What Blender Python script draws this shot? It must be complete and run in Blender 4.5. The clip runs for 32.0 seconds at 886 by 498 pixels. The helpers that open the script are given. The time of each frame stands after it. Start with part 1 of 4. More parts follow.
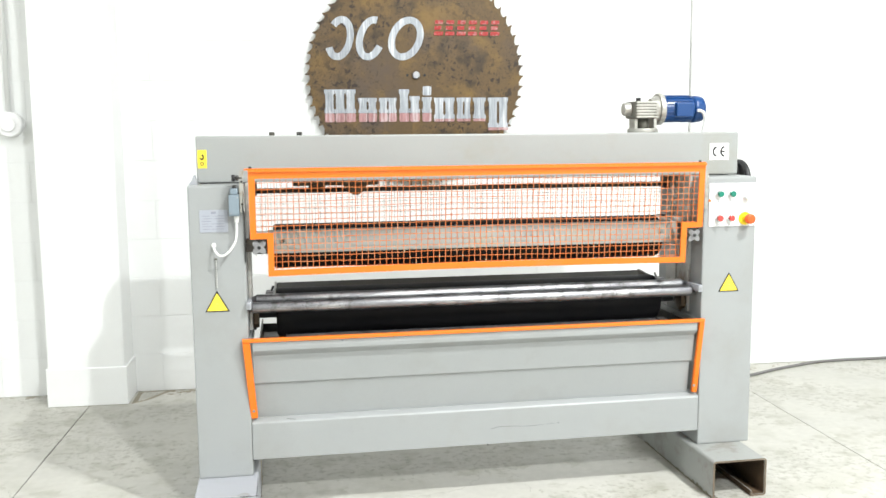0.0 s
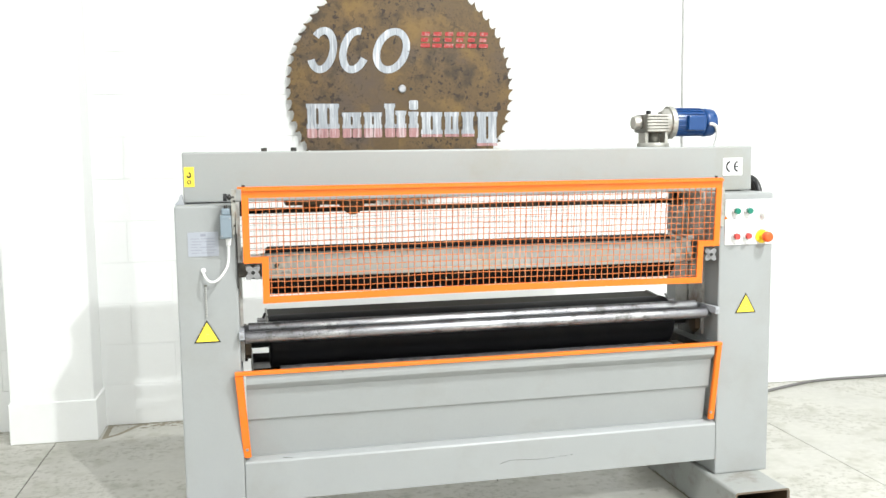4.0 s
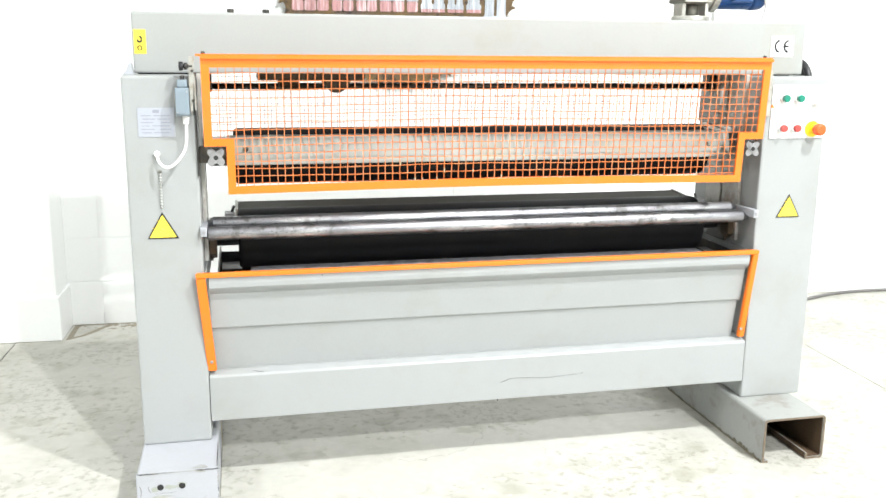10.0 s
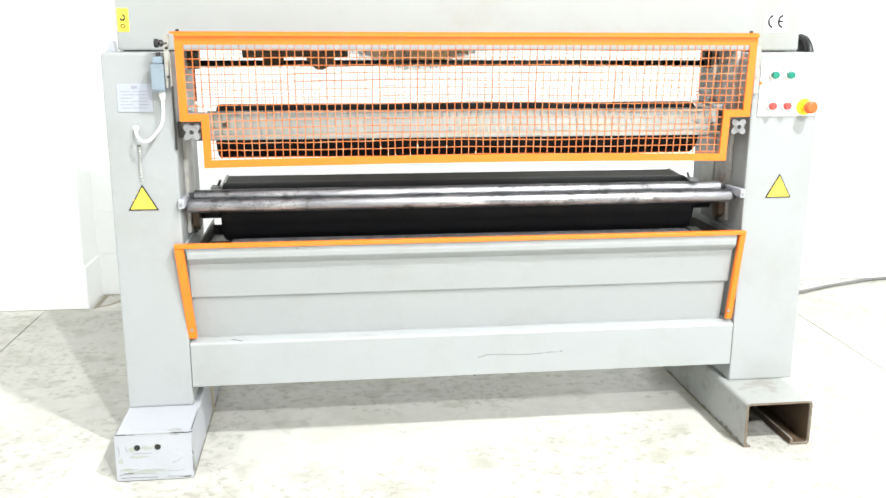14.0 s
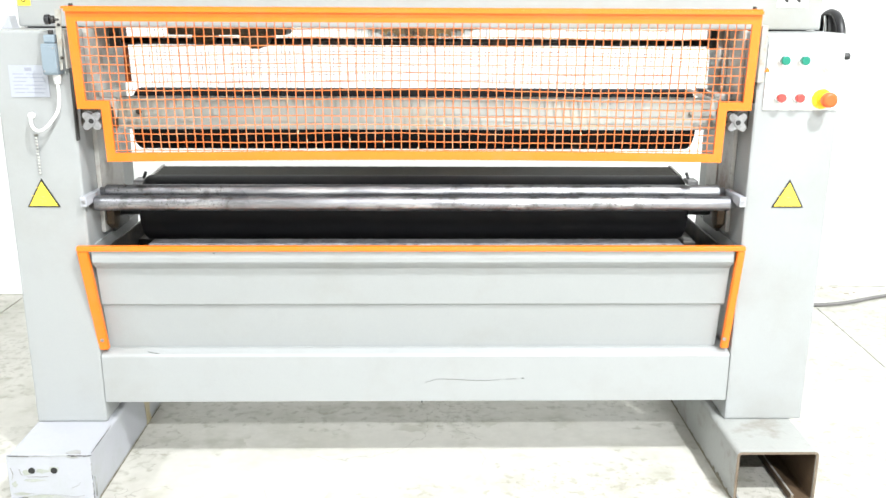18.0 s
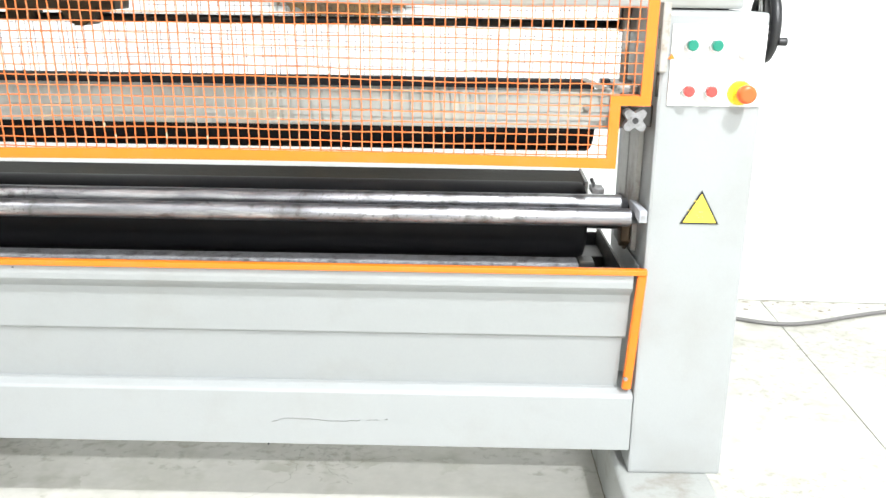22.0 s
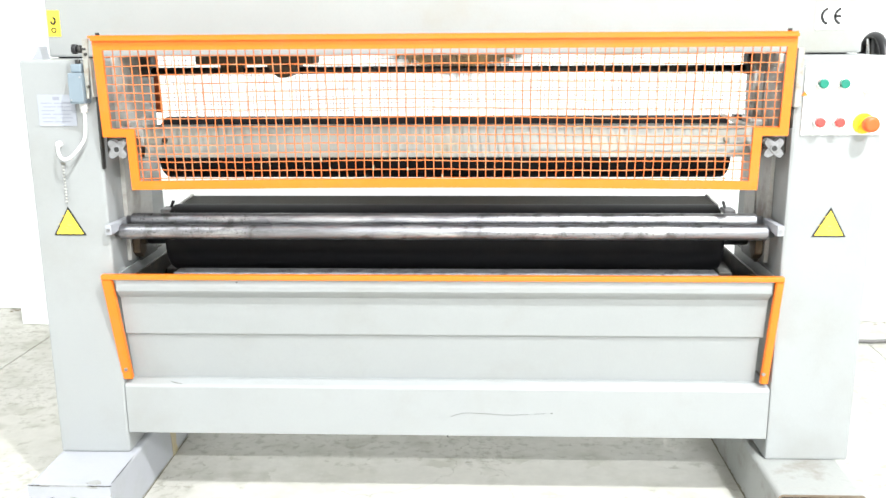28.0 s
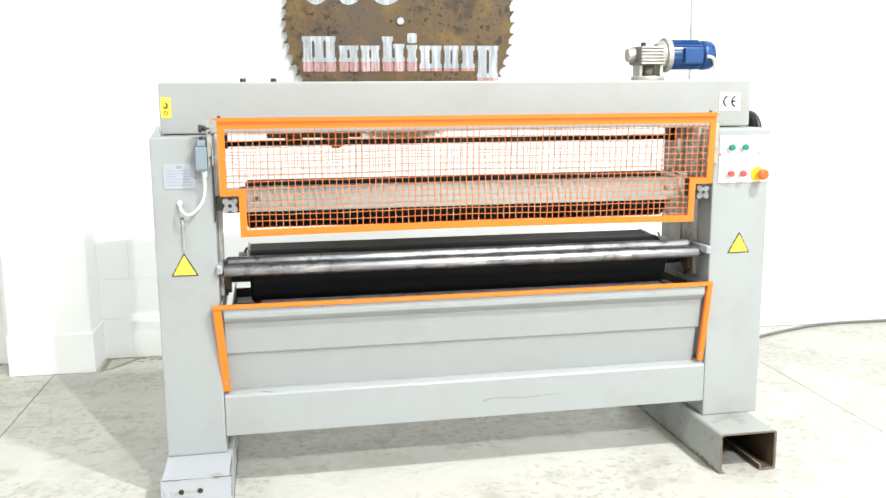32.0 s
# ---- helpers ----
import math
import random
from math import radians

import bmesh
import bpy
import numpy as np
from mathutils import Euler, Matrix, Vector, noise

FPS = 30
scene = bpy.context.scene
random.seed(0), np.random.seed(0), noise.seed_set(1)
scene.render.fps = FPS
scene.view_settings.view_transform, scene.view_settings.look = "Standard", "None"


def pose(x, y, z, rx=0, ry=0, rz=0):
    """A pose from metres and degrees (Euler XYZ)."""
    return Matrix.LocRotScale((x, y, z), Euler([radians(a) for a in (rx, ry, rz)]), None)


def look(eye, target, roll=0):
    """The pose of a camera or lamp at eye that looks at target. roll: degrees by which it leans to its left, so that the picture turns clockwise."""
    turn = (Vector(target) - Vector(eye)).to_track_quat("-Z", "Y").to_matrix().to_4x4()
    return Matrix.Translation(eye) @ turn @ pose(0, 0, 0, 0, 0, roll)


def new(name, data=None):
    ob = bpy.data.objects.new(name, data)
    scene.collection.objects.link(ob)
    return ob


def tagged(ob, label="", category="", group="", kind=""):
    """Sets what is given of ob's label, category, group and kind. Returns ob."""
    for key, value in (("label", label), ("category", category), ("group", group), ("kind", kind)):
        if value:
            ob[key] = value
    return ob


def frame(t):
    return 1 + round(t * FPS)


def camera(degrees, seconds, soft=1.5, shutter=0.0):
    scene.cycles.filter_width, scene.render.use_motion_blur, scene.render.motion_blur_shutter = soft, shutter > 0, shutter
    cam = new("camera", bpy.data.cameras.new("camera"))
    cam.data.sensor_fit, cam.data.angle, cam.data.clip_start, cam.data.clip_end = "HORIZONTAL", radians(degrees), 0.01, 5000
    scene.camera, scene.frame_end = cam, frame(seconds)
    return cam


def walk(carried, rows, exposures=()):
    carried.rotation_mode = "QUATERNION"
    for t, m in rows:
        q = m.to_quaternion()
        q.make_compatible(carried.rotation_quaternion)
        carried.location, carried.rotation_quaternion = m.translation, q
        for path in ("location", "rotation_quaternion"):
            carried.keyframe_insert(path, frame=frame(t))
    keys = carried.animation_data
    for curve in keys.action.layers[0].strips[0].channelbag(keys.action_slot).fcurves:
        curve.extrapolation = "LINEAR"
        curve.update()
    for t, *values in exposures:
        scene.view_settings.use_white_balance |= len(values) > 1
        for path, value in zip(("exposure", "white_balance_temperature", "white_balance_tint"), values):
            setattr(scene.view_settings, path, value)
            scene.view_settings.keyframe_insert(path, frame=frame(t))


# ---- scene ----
cam = camera(52.0, 32.0, soft=1.5, shutter=0.3)

# seconds, eye, target, roll
PATH = [
    (0, (-0.683, -3.121, 1.315), (-0.347, -1.165, 1.067), -0.5),
    (0.5, (-0.765, -3.031, 1.318), (-0.356, -1.085, 1.107), -0.8),
    (1, (-0.866, -2.948, 1.326), (-0.42, -1.008, 1.135), -0.8),
    (1.5, (-0.909, -2.905, 1.327), (-0.453, -0.966, 1.148), -1.0),
    (2, (-0.935, -2.887, 1.321), (-0.451, -0.956, 1.133), -0.4),
    (2.5, (-0.947, -2.882, 1.314), (-0.428, -0.961, 1.111), -0.1),
    (3, (-0.935, -2.886, 1.311), (-0.406, -0.969, 1.096), -0.2),
    (3.5, (-0.887, -2.886, 1.311), (-0.397, -0.958, 1.101), -0.6),
    (5.5, (-0.627, -2.874, 1.295), (-0.291, -0.915, 1.077), -0.2),
    (6, (-0.615, -2.871, 1.295), (-0.271, -0.912, 1.078), -0.8),
    (6.5, (-0.604, -2.857, 1.289), (-0.246, -0.903, 1.06), -0.3),
    (7, (-0.594, -2.822, 1.286), (-0.25, -0.869, 1.023), -0.3),
    (7.5, (-0.599, -2.76, 1.28), (-0.228, -0.815, 0.999), 0.2),
    (8, (-0.622, -2.681, 1.267), (-0.255, -0.742, 0.945), 0.3),
    (8.5, (-0.645, -2.613, 1.268), (-0.267, -0.681, 0.918), 0.5),
    (9, (-0.669, -2.564, 1.256), (-0.287, -0.639, 0.875), 0.3),
    (9.5, (-0.684, -2.524, 1.248), (-0.286, -0.607, 0.84), 0.6),
    (10, (-0.713, -2.48, 1.229), (-0.288, -0.574, 0.799), 0.5),
    (10.5, (-0.719, -2.463, 1.211), (-0.287, -0.562, 0.763), 0.5),
    (11, (-0.704, -2.46, 1.209), (-0.285, -0.558, 0.754), 0.4),
    (11.5, (-0.649, -2.474, 1.218), (-0.266, -0.568, 0.747), 0.4),
    (12, (-0.595, -2.488, 1.222), (-0.263, -0.571, 0.758), 1.0),
    (12.5, (-0.523, -2.513, 1.216), (-0.223, -0.588, 0.762), 1.0),
    (13, (-0.49, -2.537, 1.237), (-0.2, -0.615, 0.768), 1.3),
    (13.5, (-0.424, -2.561, 1.212), (-0.191, -0.63, 0.745), 0.4),
    (14, (-0.411, -2.563, 1.219), (-0.167, -0.634, 0.749), 0.2),
    (14.5, (-0.39, -2.555, 1.211), (-0.146, -0.624, 0.75), 0.0),
    (16.5, (-0.153, -2.322, 1.235), (-0.027, -0.408, 0.669), 0.6),
    (17, (-0.14, -2.29, 1.224), (-0.03, -0.376, 0.655), 0.1),
    (17.5, (-0.058, -2.254, 1.247), (0.002, -0.333, 0.694), 0.1),
    (18, (0.021, -2.22, 1.243), (0.06, -0.295, 0.702), 0.3),
    (18.5, (0.127, -2.206, 1.243), (0.106, -0.274, 0.726), 0.7),
    (19, (0.191, -2.194, 1.245), (0.157, -0.266, 0.713), 0.9),
    (19.5, (0.229, -2.184, 1.197), (0.185, -0.252, 0.68), 0.2),
    (20, (0.259, -2.073, 1.21), (0.253, -0.149, 0.663), 0.6),
    (20.5, (0.26, -1.942, 1.205), (0.263, -0.021, 0.65), 0.4),
    (21, (0.278, -1.863, 1.218), (0.295, 0.054, 0.65), -0.0),
    (21.5, (0.355, -1.848, 1.202), (0.324, 0.071, 0.641), -0.0),
    (22, (0.423, -1.841, 1.208), (0.4, 0.077, 0.641), 0.8),
    (22.5, (0.482, -1.843, 1.208), (0.438, 0.074, 0.64), 0.1),
    (23, (0.499, -1.844, 1.204), (0.436, 0.075, 0.645), 0.5),
    (23.5, (0.487, -1.854, 1.195), (0.408, 0.071, 0.657), 0.5),
    (24, (0.471, -1.851, 1.206), (0.356, 0.07, 0.661), 0.5),
    (24.5, (0.444, -1.85, 1.205), (0.289, 0.067, 0.658), 0.8),
    (25, (0.4, -1.849, 1.203), (0.224, 0.07, 0.665), 0.9),
    (25.5, (0.374, -1.845, 1.222), (0.189, 0.07, 0.673), 0.5),
    (26, (0.352, -1.845, 1.239), (0.125, 0.061, 0.678), -0.5),
    (26.5, (0.265, -1.849, 1.235), (0.042, 0.056, 0.67), -1.1),
    (28.5, (0.03, -2.283, 1.21), (-0.001, -0.333, 0.766), 0.4),
    (29, (-0.063, -2.344, 1.225), (-0.045, -0.397, 0.767), 0.7),
    (29.5, (-0.196, -2.43, 1.246), (-0.022, -0.497, 0.76), -0.8),
    (30, (-0.289, -2.525, 1.242), (-0.04, -0.585, 0.826), 1.1),
    (30.5, (-0.373, -2.647, 1.259), (-0.122, -0.697, 0.89), 1.2),
    (31, (-0.431, -2.78, 1.269), (-0.167, -0.832, 0.903), 0.4),
    (31.5, (-0.573, -2.826, 1.289), (-0.243, -0.885, 0.936), 1.2),
    (32, (-0.661, -2.862, 1.279), (-0.289, -0.926, 0.942), -0.4),
]
walk(cam, [(t, look(eye, target, roll)) for t, eye, target, roll in PATH],
     [(0, -0.24, 6500, 10), (3, -0.25, 6500, 10), (6, -0.2, 6500, 10), (9, 0.06, 6480, 10.5), (13, 0.2, 6450, 11), (19, 0.26, 6400, 11.5), (23, 0.21, 6380, 11.5),
      (26, 0.3, 6370, 11.5), (29, 0.28, 6420, 11), (31, 0.1, 6480, 10.5), (32, 0.0, 6500, 10)])

# ---- world and lamps ----
world = bpy.data.worlds.new("world")
scene.world = world
world.use_nodes = True
world.node_tree.nodes["Background"].inputs[0].default_value = (0.9, 0.95, 1.0, 1)
world.node_tree.nodes["Background"].inputs[1].default_value = 0.3

ROOM = (-6.0, 6.5, -11.0, 1.655, 5.7)  # x0, x1, y0, y1, height


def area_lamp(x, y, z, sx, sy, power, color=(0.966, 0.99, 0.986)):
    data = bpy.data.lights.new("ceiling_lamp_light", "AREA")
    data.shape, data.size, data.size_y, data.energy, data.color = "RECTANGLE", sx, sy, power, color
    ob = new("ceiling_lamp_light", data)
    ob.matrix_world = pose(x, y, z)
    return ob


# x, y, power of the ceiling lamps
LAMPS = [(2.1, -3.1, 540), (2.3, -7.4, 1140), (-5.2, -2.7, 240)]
# the hall stands a little askew to the machine
HALL = pose(0, 0, 0, 0, 0, -1.9)


# ---- materials ----
def material(name, color, rough=0.5, metal=0.0, spread=0.06, scale=6.0, fine=80.0, bump=0.05, stain=None, amount=0.0,
             stain_scale=3.0, stretch=(1, 1, 1), spec=0.5, rough_spread=0.1, each=0.0):
    """Base colour with two scales of variation, an optional stain colour, uneven gloss and fine relief."""
    m = bpy.data.materials.new(name)
    m.use_nodes = True
    n, ln = m.node_tree.nodes, m.node_tree.links
    bsdf = n["Principled BSDF"]
    bsdf.inputs["Metallic"].default_value = metal
    bsdf.inputs["Specular IOR Level"].default_value = spec
    mp = n.new("ShaderNodeMapping")
    mp.inputs["Scale"].default_value = stretch
    geo = n.new("ShaderNodeNewGeometry")
    ln.new(geo.outputs["Position"], mp.inputs["Vector"])

    def tex(s, detail=4.0, rough_=0.6):
        t = n.new("ShaderNodeTexNoise")
        t.inputs["Scale"].default_value, t.inputs["Detail"].default_value, t.inputs["Roughness"].default_value = s, detail, rough_
        ln.new(mp.outputs[0], t.inputs["Vector"])
        return t

    big, small = tex(scale), tex(fine, 3.0)
    mix = n.new("ShaderNodeMixRGB")
    dark = tuple(max(0.0, c * (1 - spread * 1.6)) for c in color[:3]) + (1,)
    light = tuple(min(1.0, c * (1 + spread)) for c in color[:3]) + (1,)
    mix.inputs[1].default_value, mix.inputs[2].default_value = dark, light
    add = n.new("ShaderNodeMath")
    add.operation = "MULTIPLY_ADD"
    ln.new(small.outputs[0], add.inputs[0])
    add.inputs[1].default_value = 0.4
    half = n.new("ShaderNodeMath")
    half.operation = "MULTIPLY"
    half.inputs[1].default_value = 0.6
    ln.new(big.outputs[0], half.inputs[0])
    ln.new(half.outputs[0], add.inputs[2])
    ln.new(add.outputs[0], mix.inputs[0])
    last = mix.outputs[0]
    if stain:
        st = tex(stain_scale, 8.0, 0.65)
        ramp = n.new("ShaderNodeValToRGB")
        ramp.color_ramp.elements[0].position, ramp.color_ramp.elements[1].position = 0.5, 0.72
        ln.new(st.outputs[0], ramp.inputs[0])
        k = n.new("ShaderNodeMath")
        k.operation = "MULTIPLY"
        k.inputs[1].default_value = amount
        ln.new(ramp.outputs[0], k.inputs[0])
        sm = n.new("ShaderNodeMixRGB")
        sm.inputs[2].default_value = (*stain, 1)
        ln.new(last, sm.inputs[1])
        ln.new(k.outputs[0], sm.inputs[0])
        last = sm.outputs[0]
    if each:
        info = n.new("ShaderNodeObjectInfo")
        hsv = n.new("ShaderNodeHueSaturation")
        ma = n.new("ShaderNodeMath")
        ma.operation = "MULTIPLY_ADD"
        ma.inputs[1].default_value, ma.inputs[2].default_value = each, 1 - each / 2
        ln.new(info.outputs["Random"], ma.inputs[0])
        ln.new(ma.outputs[0], hsv.inputs["Value"])
        ln.new(last, hsv.inputs["Color"])
        last = hsv.outputs[0]
    ln.new(last, bsdf.inputs["Base Color"])
    rr = n.new("ShaderNodeMapRange")
    rr.inputs["To Min"].default_value, rr.inputs["To Max"].default_value = max(0.02, rough - rough_spread), min(1, rough + rough_spread)
    ln.new(big.outputs[0], rr.inputs["Value"])
    ln.new(rr.outputs[0], bsdf.inputs["Roughness"])
    if bump:
        b = n.new("ShaderNodeBump")
        b.inputs["Strength"].default_value, b.inputs["Distance"].default_value = bump, 0.004
        ln.new(small.outputs[0], b.inputs["Height"])
        ln.new(b.outputs[0], bsdf.inputs["Normal"])
    return m


GREY = material("grey_machine_paint", (0.310, 0.323, 0.323), 0.42, spread=0.05, scale=4, fine=160, bump=0.06, stain=(0.25, 0.247, 0.222), amount=0.42, stain_scale=3.5)
BEAM_PAINT = material("grimy_beam_paint", (0.312, 0.323, 0.315), 0.42, spread=0.05, scale=4, fine=160, bump=0.06, stain=(0.275, 0.262, 0.205), amount=0.75, stain_scale=2.3)
GREY_WORN = material("worn_grey_paint", (0.315, 0.325, 0.312), 0.5, spread=0.12, scale=9, fine=120, bump=0.12, stain=(0.14, 0.11, 0.07), amount=0.7, stain_scale=9)
FOOT_PAINT = material("pale_foot_paint", (0.375, 0.385, 0.415), 0.5, spread=0.06, scale=7, fine=120, bump=0.1, stain=(0.31, 0.33, 0.31), amount=0.5, stain_scale=11)
ORANGE = material("orange_paint", (0.82, 0.178, 0.007), 0.42, spread=0.06, scale=12, fine=150, bump=0.08, stain=(0.62, 0.20, 0.06), amount=0.35, stain_scale=16)
WIRE_ORANGE = material("orange_wire_paint", (0.64, 0.170, 0.036), 0.5, spread=0.2, scale=25, fine=200, bump=0.1, stain=(0.58, 0.37, 0.21), amount=0.7, stain_scale=26)
# rear guard: shade behind the rolls is put into darker frame and wire colours
REAR_ORANGE = material("shaded_orange_paint", (0.42, 0.075, 0.012), 0.55, spread=0.2, scale=15, fine=120, bump=0.1, stain=(0.16, 0.04, 0.02), amount=0.7, stain_scale=14)
REAR_WIRE = material("backlit_orange_wire", (0.12, 0.065, 0.05), 0.6, spread=0.3, scale=25, fine=200, bump=0.1, stain=(0.12, 0.07, 0.05), amount=0.7, stain_scale=26)
RUBBER = material("black_rubber", (0.006, 0.006, 0.007), 0.55, spec=0.18, spread=0.3, scale=5, fine=90, bump=0.06, stain=(0.018, 0.016, 0.014), amount=0.5, stain_scale=8)
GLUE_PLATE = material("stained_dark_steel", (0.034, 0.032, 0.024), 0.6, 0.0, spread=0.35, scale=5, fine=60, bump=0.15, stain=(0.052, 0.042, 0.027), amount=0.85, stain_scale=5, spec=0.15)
STEEL = material("worn_bright_steel", (0.40, 0.405, 0.42), 0.38, 1.0, spread=0.32, scale=11, fine=60, bump=0.08, stain=(0.19, 0.185, 0.18), amount=0.75, stain_scale=8, stretch=(1, 6, 6), rough_spread=0.14)
ROD_STEEL = material("streaked_rod_steel", (0.34, 0.34, 0.36), 0.42, 1.0, spread=0.45, scale=7, fine=45, bump=0.12, stain=(0.78, 0.78, 0.78), amount=0.8, stain_scale=5, stretch=(1, 9, 9), rough_spread=0.16)
PLATE_STEEL = material("galvanised_cover", (0.27, 0.275, 0.252), 0.45, 0.2, spread=0.12, scale=8, fine=90, bump=0.08, stain=(0.30, 0.26, 0.18), amount=0.6, stain_scale=10)
DARK_STEEL = material("dark_oily_steel", (0.06, 0.058, 0.055), 0.42, 0.6, spread=0.35, scale=12, fine=90, bump=0.12, stain=(0.16, 0.13, 0.09), amount=0.6, stain_scale=14)
TRAY_STEEL = material("glue_stained_tray", (0.14, 0.142, 0.15), 0.36, 0.5, spread=0.4, scale=9, fine=70, bump=0.5, stain=(0.055, 0.045, 0.036), amount=0.9, stain_scale=22)
SCRAPER = material("glue_crusted_scraper", (0.38, 0.38, 0.40), 0.34, 0.3, spread=0.7, scale=30, fine=160, bump=0.9, stain=(0.05, 0.038, 0.028), amount=1.0, stain_scale=45)
# brown stain covers real smears and the orange bounce on the inner faces
SLIDE = material("smeared_bounce_tinted_steel", (0.45, 0.445, 0.42), 0.45, 0.15, spread=0.22, scale=9, fine=70, bump=0.12, stain=(0.13, 0.085, 0.055), amount=0.85, stain_scale=9)
HINGE = material("worn_cream_paint", (0.36, 0.36, 0.33), 0.5, spread=0.15, scale=25, fine=90, bump=0.12, stain=(0.20, 0.15, 0.09), amount=0.75, stain_scale=45)
GREASE = material("greasy_brown_iron", (0.07, 0.045, 0.022), 0.5, 0.3, spread=0.4, scale=14, fine=90, bump=0.3, stain=(0.02, 0.018, 0.016), amount=0.8, stain_scale=12)
RUST = material("rusted_saw_steel", (0.125, 0.076, 0.028), 0.55, 0.1, spread=0.42, scale=5.5, fine=55, bump=0.15, stain=(0.078, 0.058, 0.048), amount=0.95, stain_scale=1.9)
RAW_RUST = material("rusty_channel_inside", (0.095, 0.06, 0.033), 0.7, 0.2, spread=0.35, scale=9, fine=80, bump=0.2, stain=(0.05, 0.03, 0.02), amount=0.8, stain_scale=8)
RAW_EDGE = material("raw_steel_edge", (0.19, 0.15, 0.11), 0.6, 0.2, spread=0.35, scale=40, fine=120, bump=0.15, stain=(0.10, 0.06, 0.03), amount=0.8, stain_scale=30)
SILVER = material("brushed_silver_mark", (0.42, 0.45, 0.49), 0.38, 0.35, spread=0.62, scale=34, fine=90, bump=0.1, stretch=(3, 1, 0.2), stain=(0.80, 0.81, 0.83), amount=0.9, stain_scale=24)
SILVER_RED = material("silver_mark_red_tint", (0.50, 0.27, 0.27), 0.38, 0.4, spread=0.6, scale=34, fine=90, bump=0.1, stretch=(3, 1, 0.2), stain=(0.76, 0.68, 0.69), amount=0.9, stain_scale=24)
RED_MARK = material("red_mark", (0.42, 0.018, 0.014), 0.45, spread=0.4, scale=40, fine=90, bump=0.05, stain=(0.42, 0.36, 0.34), amount=0.8, stain_scale=48)
BLUE = material("blue_motor_enamel", (0.009, 0.056, 0.195), 0.3, spread=0.12, scale=12, fine=120, bump=0.05, stain=(0.01, 0.03, 0.12), amount=0.5, stain_scale=12)
CAST = material("cast_aluminium", (0.50, 0.49, 0.45), 0.42, 0.6, spread=0.2, scale=20, fine=160, bump=0.15, stain=(0.16, 0.15, 0.125), amount=0.75, stain_scale=25)
# darker casting: shade between gearbox ribs and pedestal legs put into the colour
CAST_DARK = material("dark_casting", (0.20, 0.195, 0.17), 0.5, 0.5, spread=0.3, scale=25, fine=160, bump=0.2)
KNOB = material("dull_knob_metal", (0.29, 0.29, 0.295), 0.45, 0.4, spread=0.3, scale=30, fine=120, bump=0.15, stain=(0.07, 0.065, 0.06), amount=0.7, stain_scale=40)
BLACK = material("black_plastic", (0.018, 0.018, 0.02), 0.4, spread=0.2, scale=20, fine=120, bump=0.05)
WHITE = material("white_plate", (0.80, 0.80, 0.80), 0.4, spread=0.03, scale=12, fine=120, bump=0.02)
PAPER = material("pale_rating_plate", (0.36, 0.38, 0.43), 0.4, spread=0.08, scale=25, fine=120, bump=0.03)
PLATE_INK = material("faded_plate_print", (0.27, 0.28, 0.325), 0.5, spread=0.15, bump=0.0)
INK = material("black_ink", (0.015, 0.015, 0.015), 0.5, spread=0.1, bump=0.0)
YELLOW = material("yellow_sticker", (0.88, 0.69, 0.06), 0.4, spread=0.05, scale=30, fine=150, bump=0.02, stain=(0.75, 0.52, 0.03), amount=0.5, stain_scale=60)
YELLOW_RING = material("yellow_plastic", (0.88, 0.66, 0.02), 0.4, spread=0.05, bump=0.02)
GREEN = material("green_button", (0.004, 0.19, 0.125), 0.35, spread=0.08, bump=0.02)
RED = material("red_button", (0.60, 0.06, 0.05), 0.35, spread=0.08, bump=0.02)
STOP_RED = material("orange_red_stop", (0.86, 0.10, 0.015), 0.35, spread=0.05, bump=0.02)
CHROME = material("chrome_ring", (0.72, 0.72, 0.72), 0.2, 1.0, spread=0.05, bump=0.0)
SWITCH_GREY = material("blue_grey_switch", (0.20, 0.25, 0.29), 0.45, spread=0.08, scale=20, fine=150, bump=0.05)
CABLE_WHITE = material("white_cable", (0.74, 0.74, 0.73), 0.45, spread=0.06, bump=0.03)
BEAD = material("pale_chain_bead", (0.46, 0.46, 0.44), 0.4, spread=0.08, bump=0.0)
CABLE_DARK = material("dark_rubber_cable", (0.17, 0.165, 0.16), 0.6, spread=0.2, scale=20, bump=0.1)
WALL = material("white_wall_paint", (0.80, 0.81, 0.80), 0.6, spread=0.025, scale=1.5, fine=60, bump=0.1, stain=(0.70, 0.70, 0.67), amount=0.4, stain_scale=1.2, each=0.02)
JOINT = material("painted_joint", (0.79, 0.80, 0.79), 0.7, spread=0.04, bump=0.1)
CONCRETE = material("polished_concrete", (0.50, 0.49, 0.445), 0.42, spread=0.22, scale=2.4, fine=26, bump=0.08, stain=(0.34, 0.335, 0.28), amount=0.75, stain_scale=2.6, spec=0.4, rough_spread=0.14)


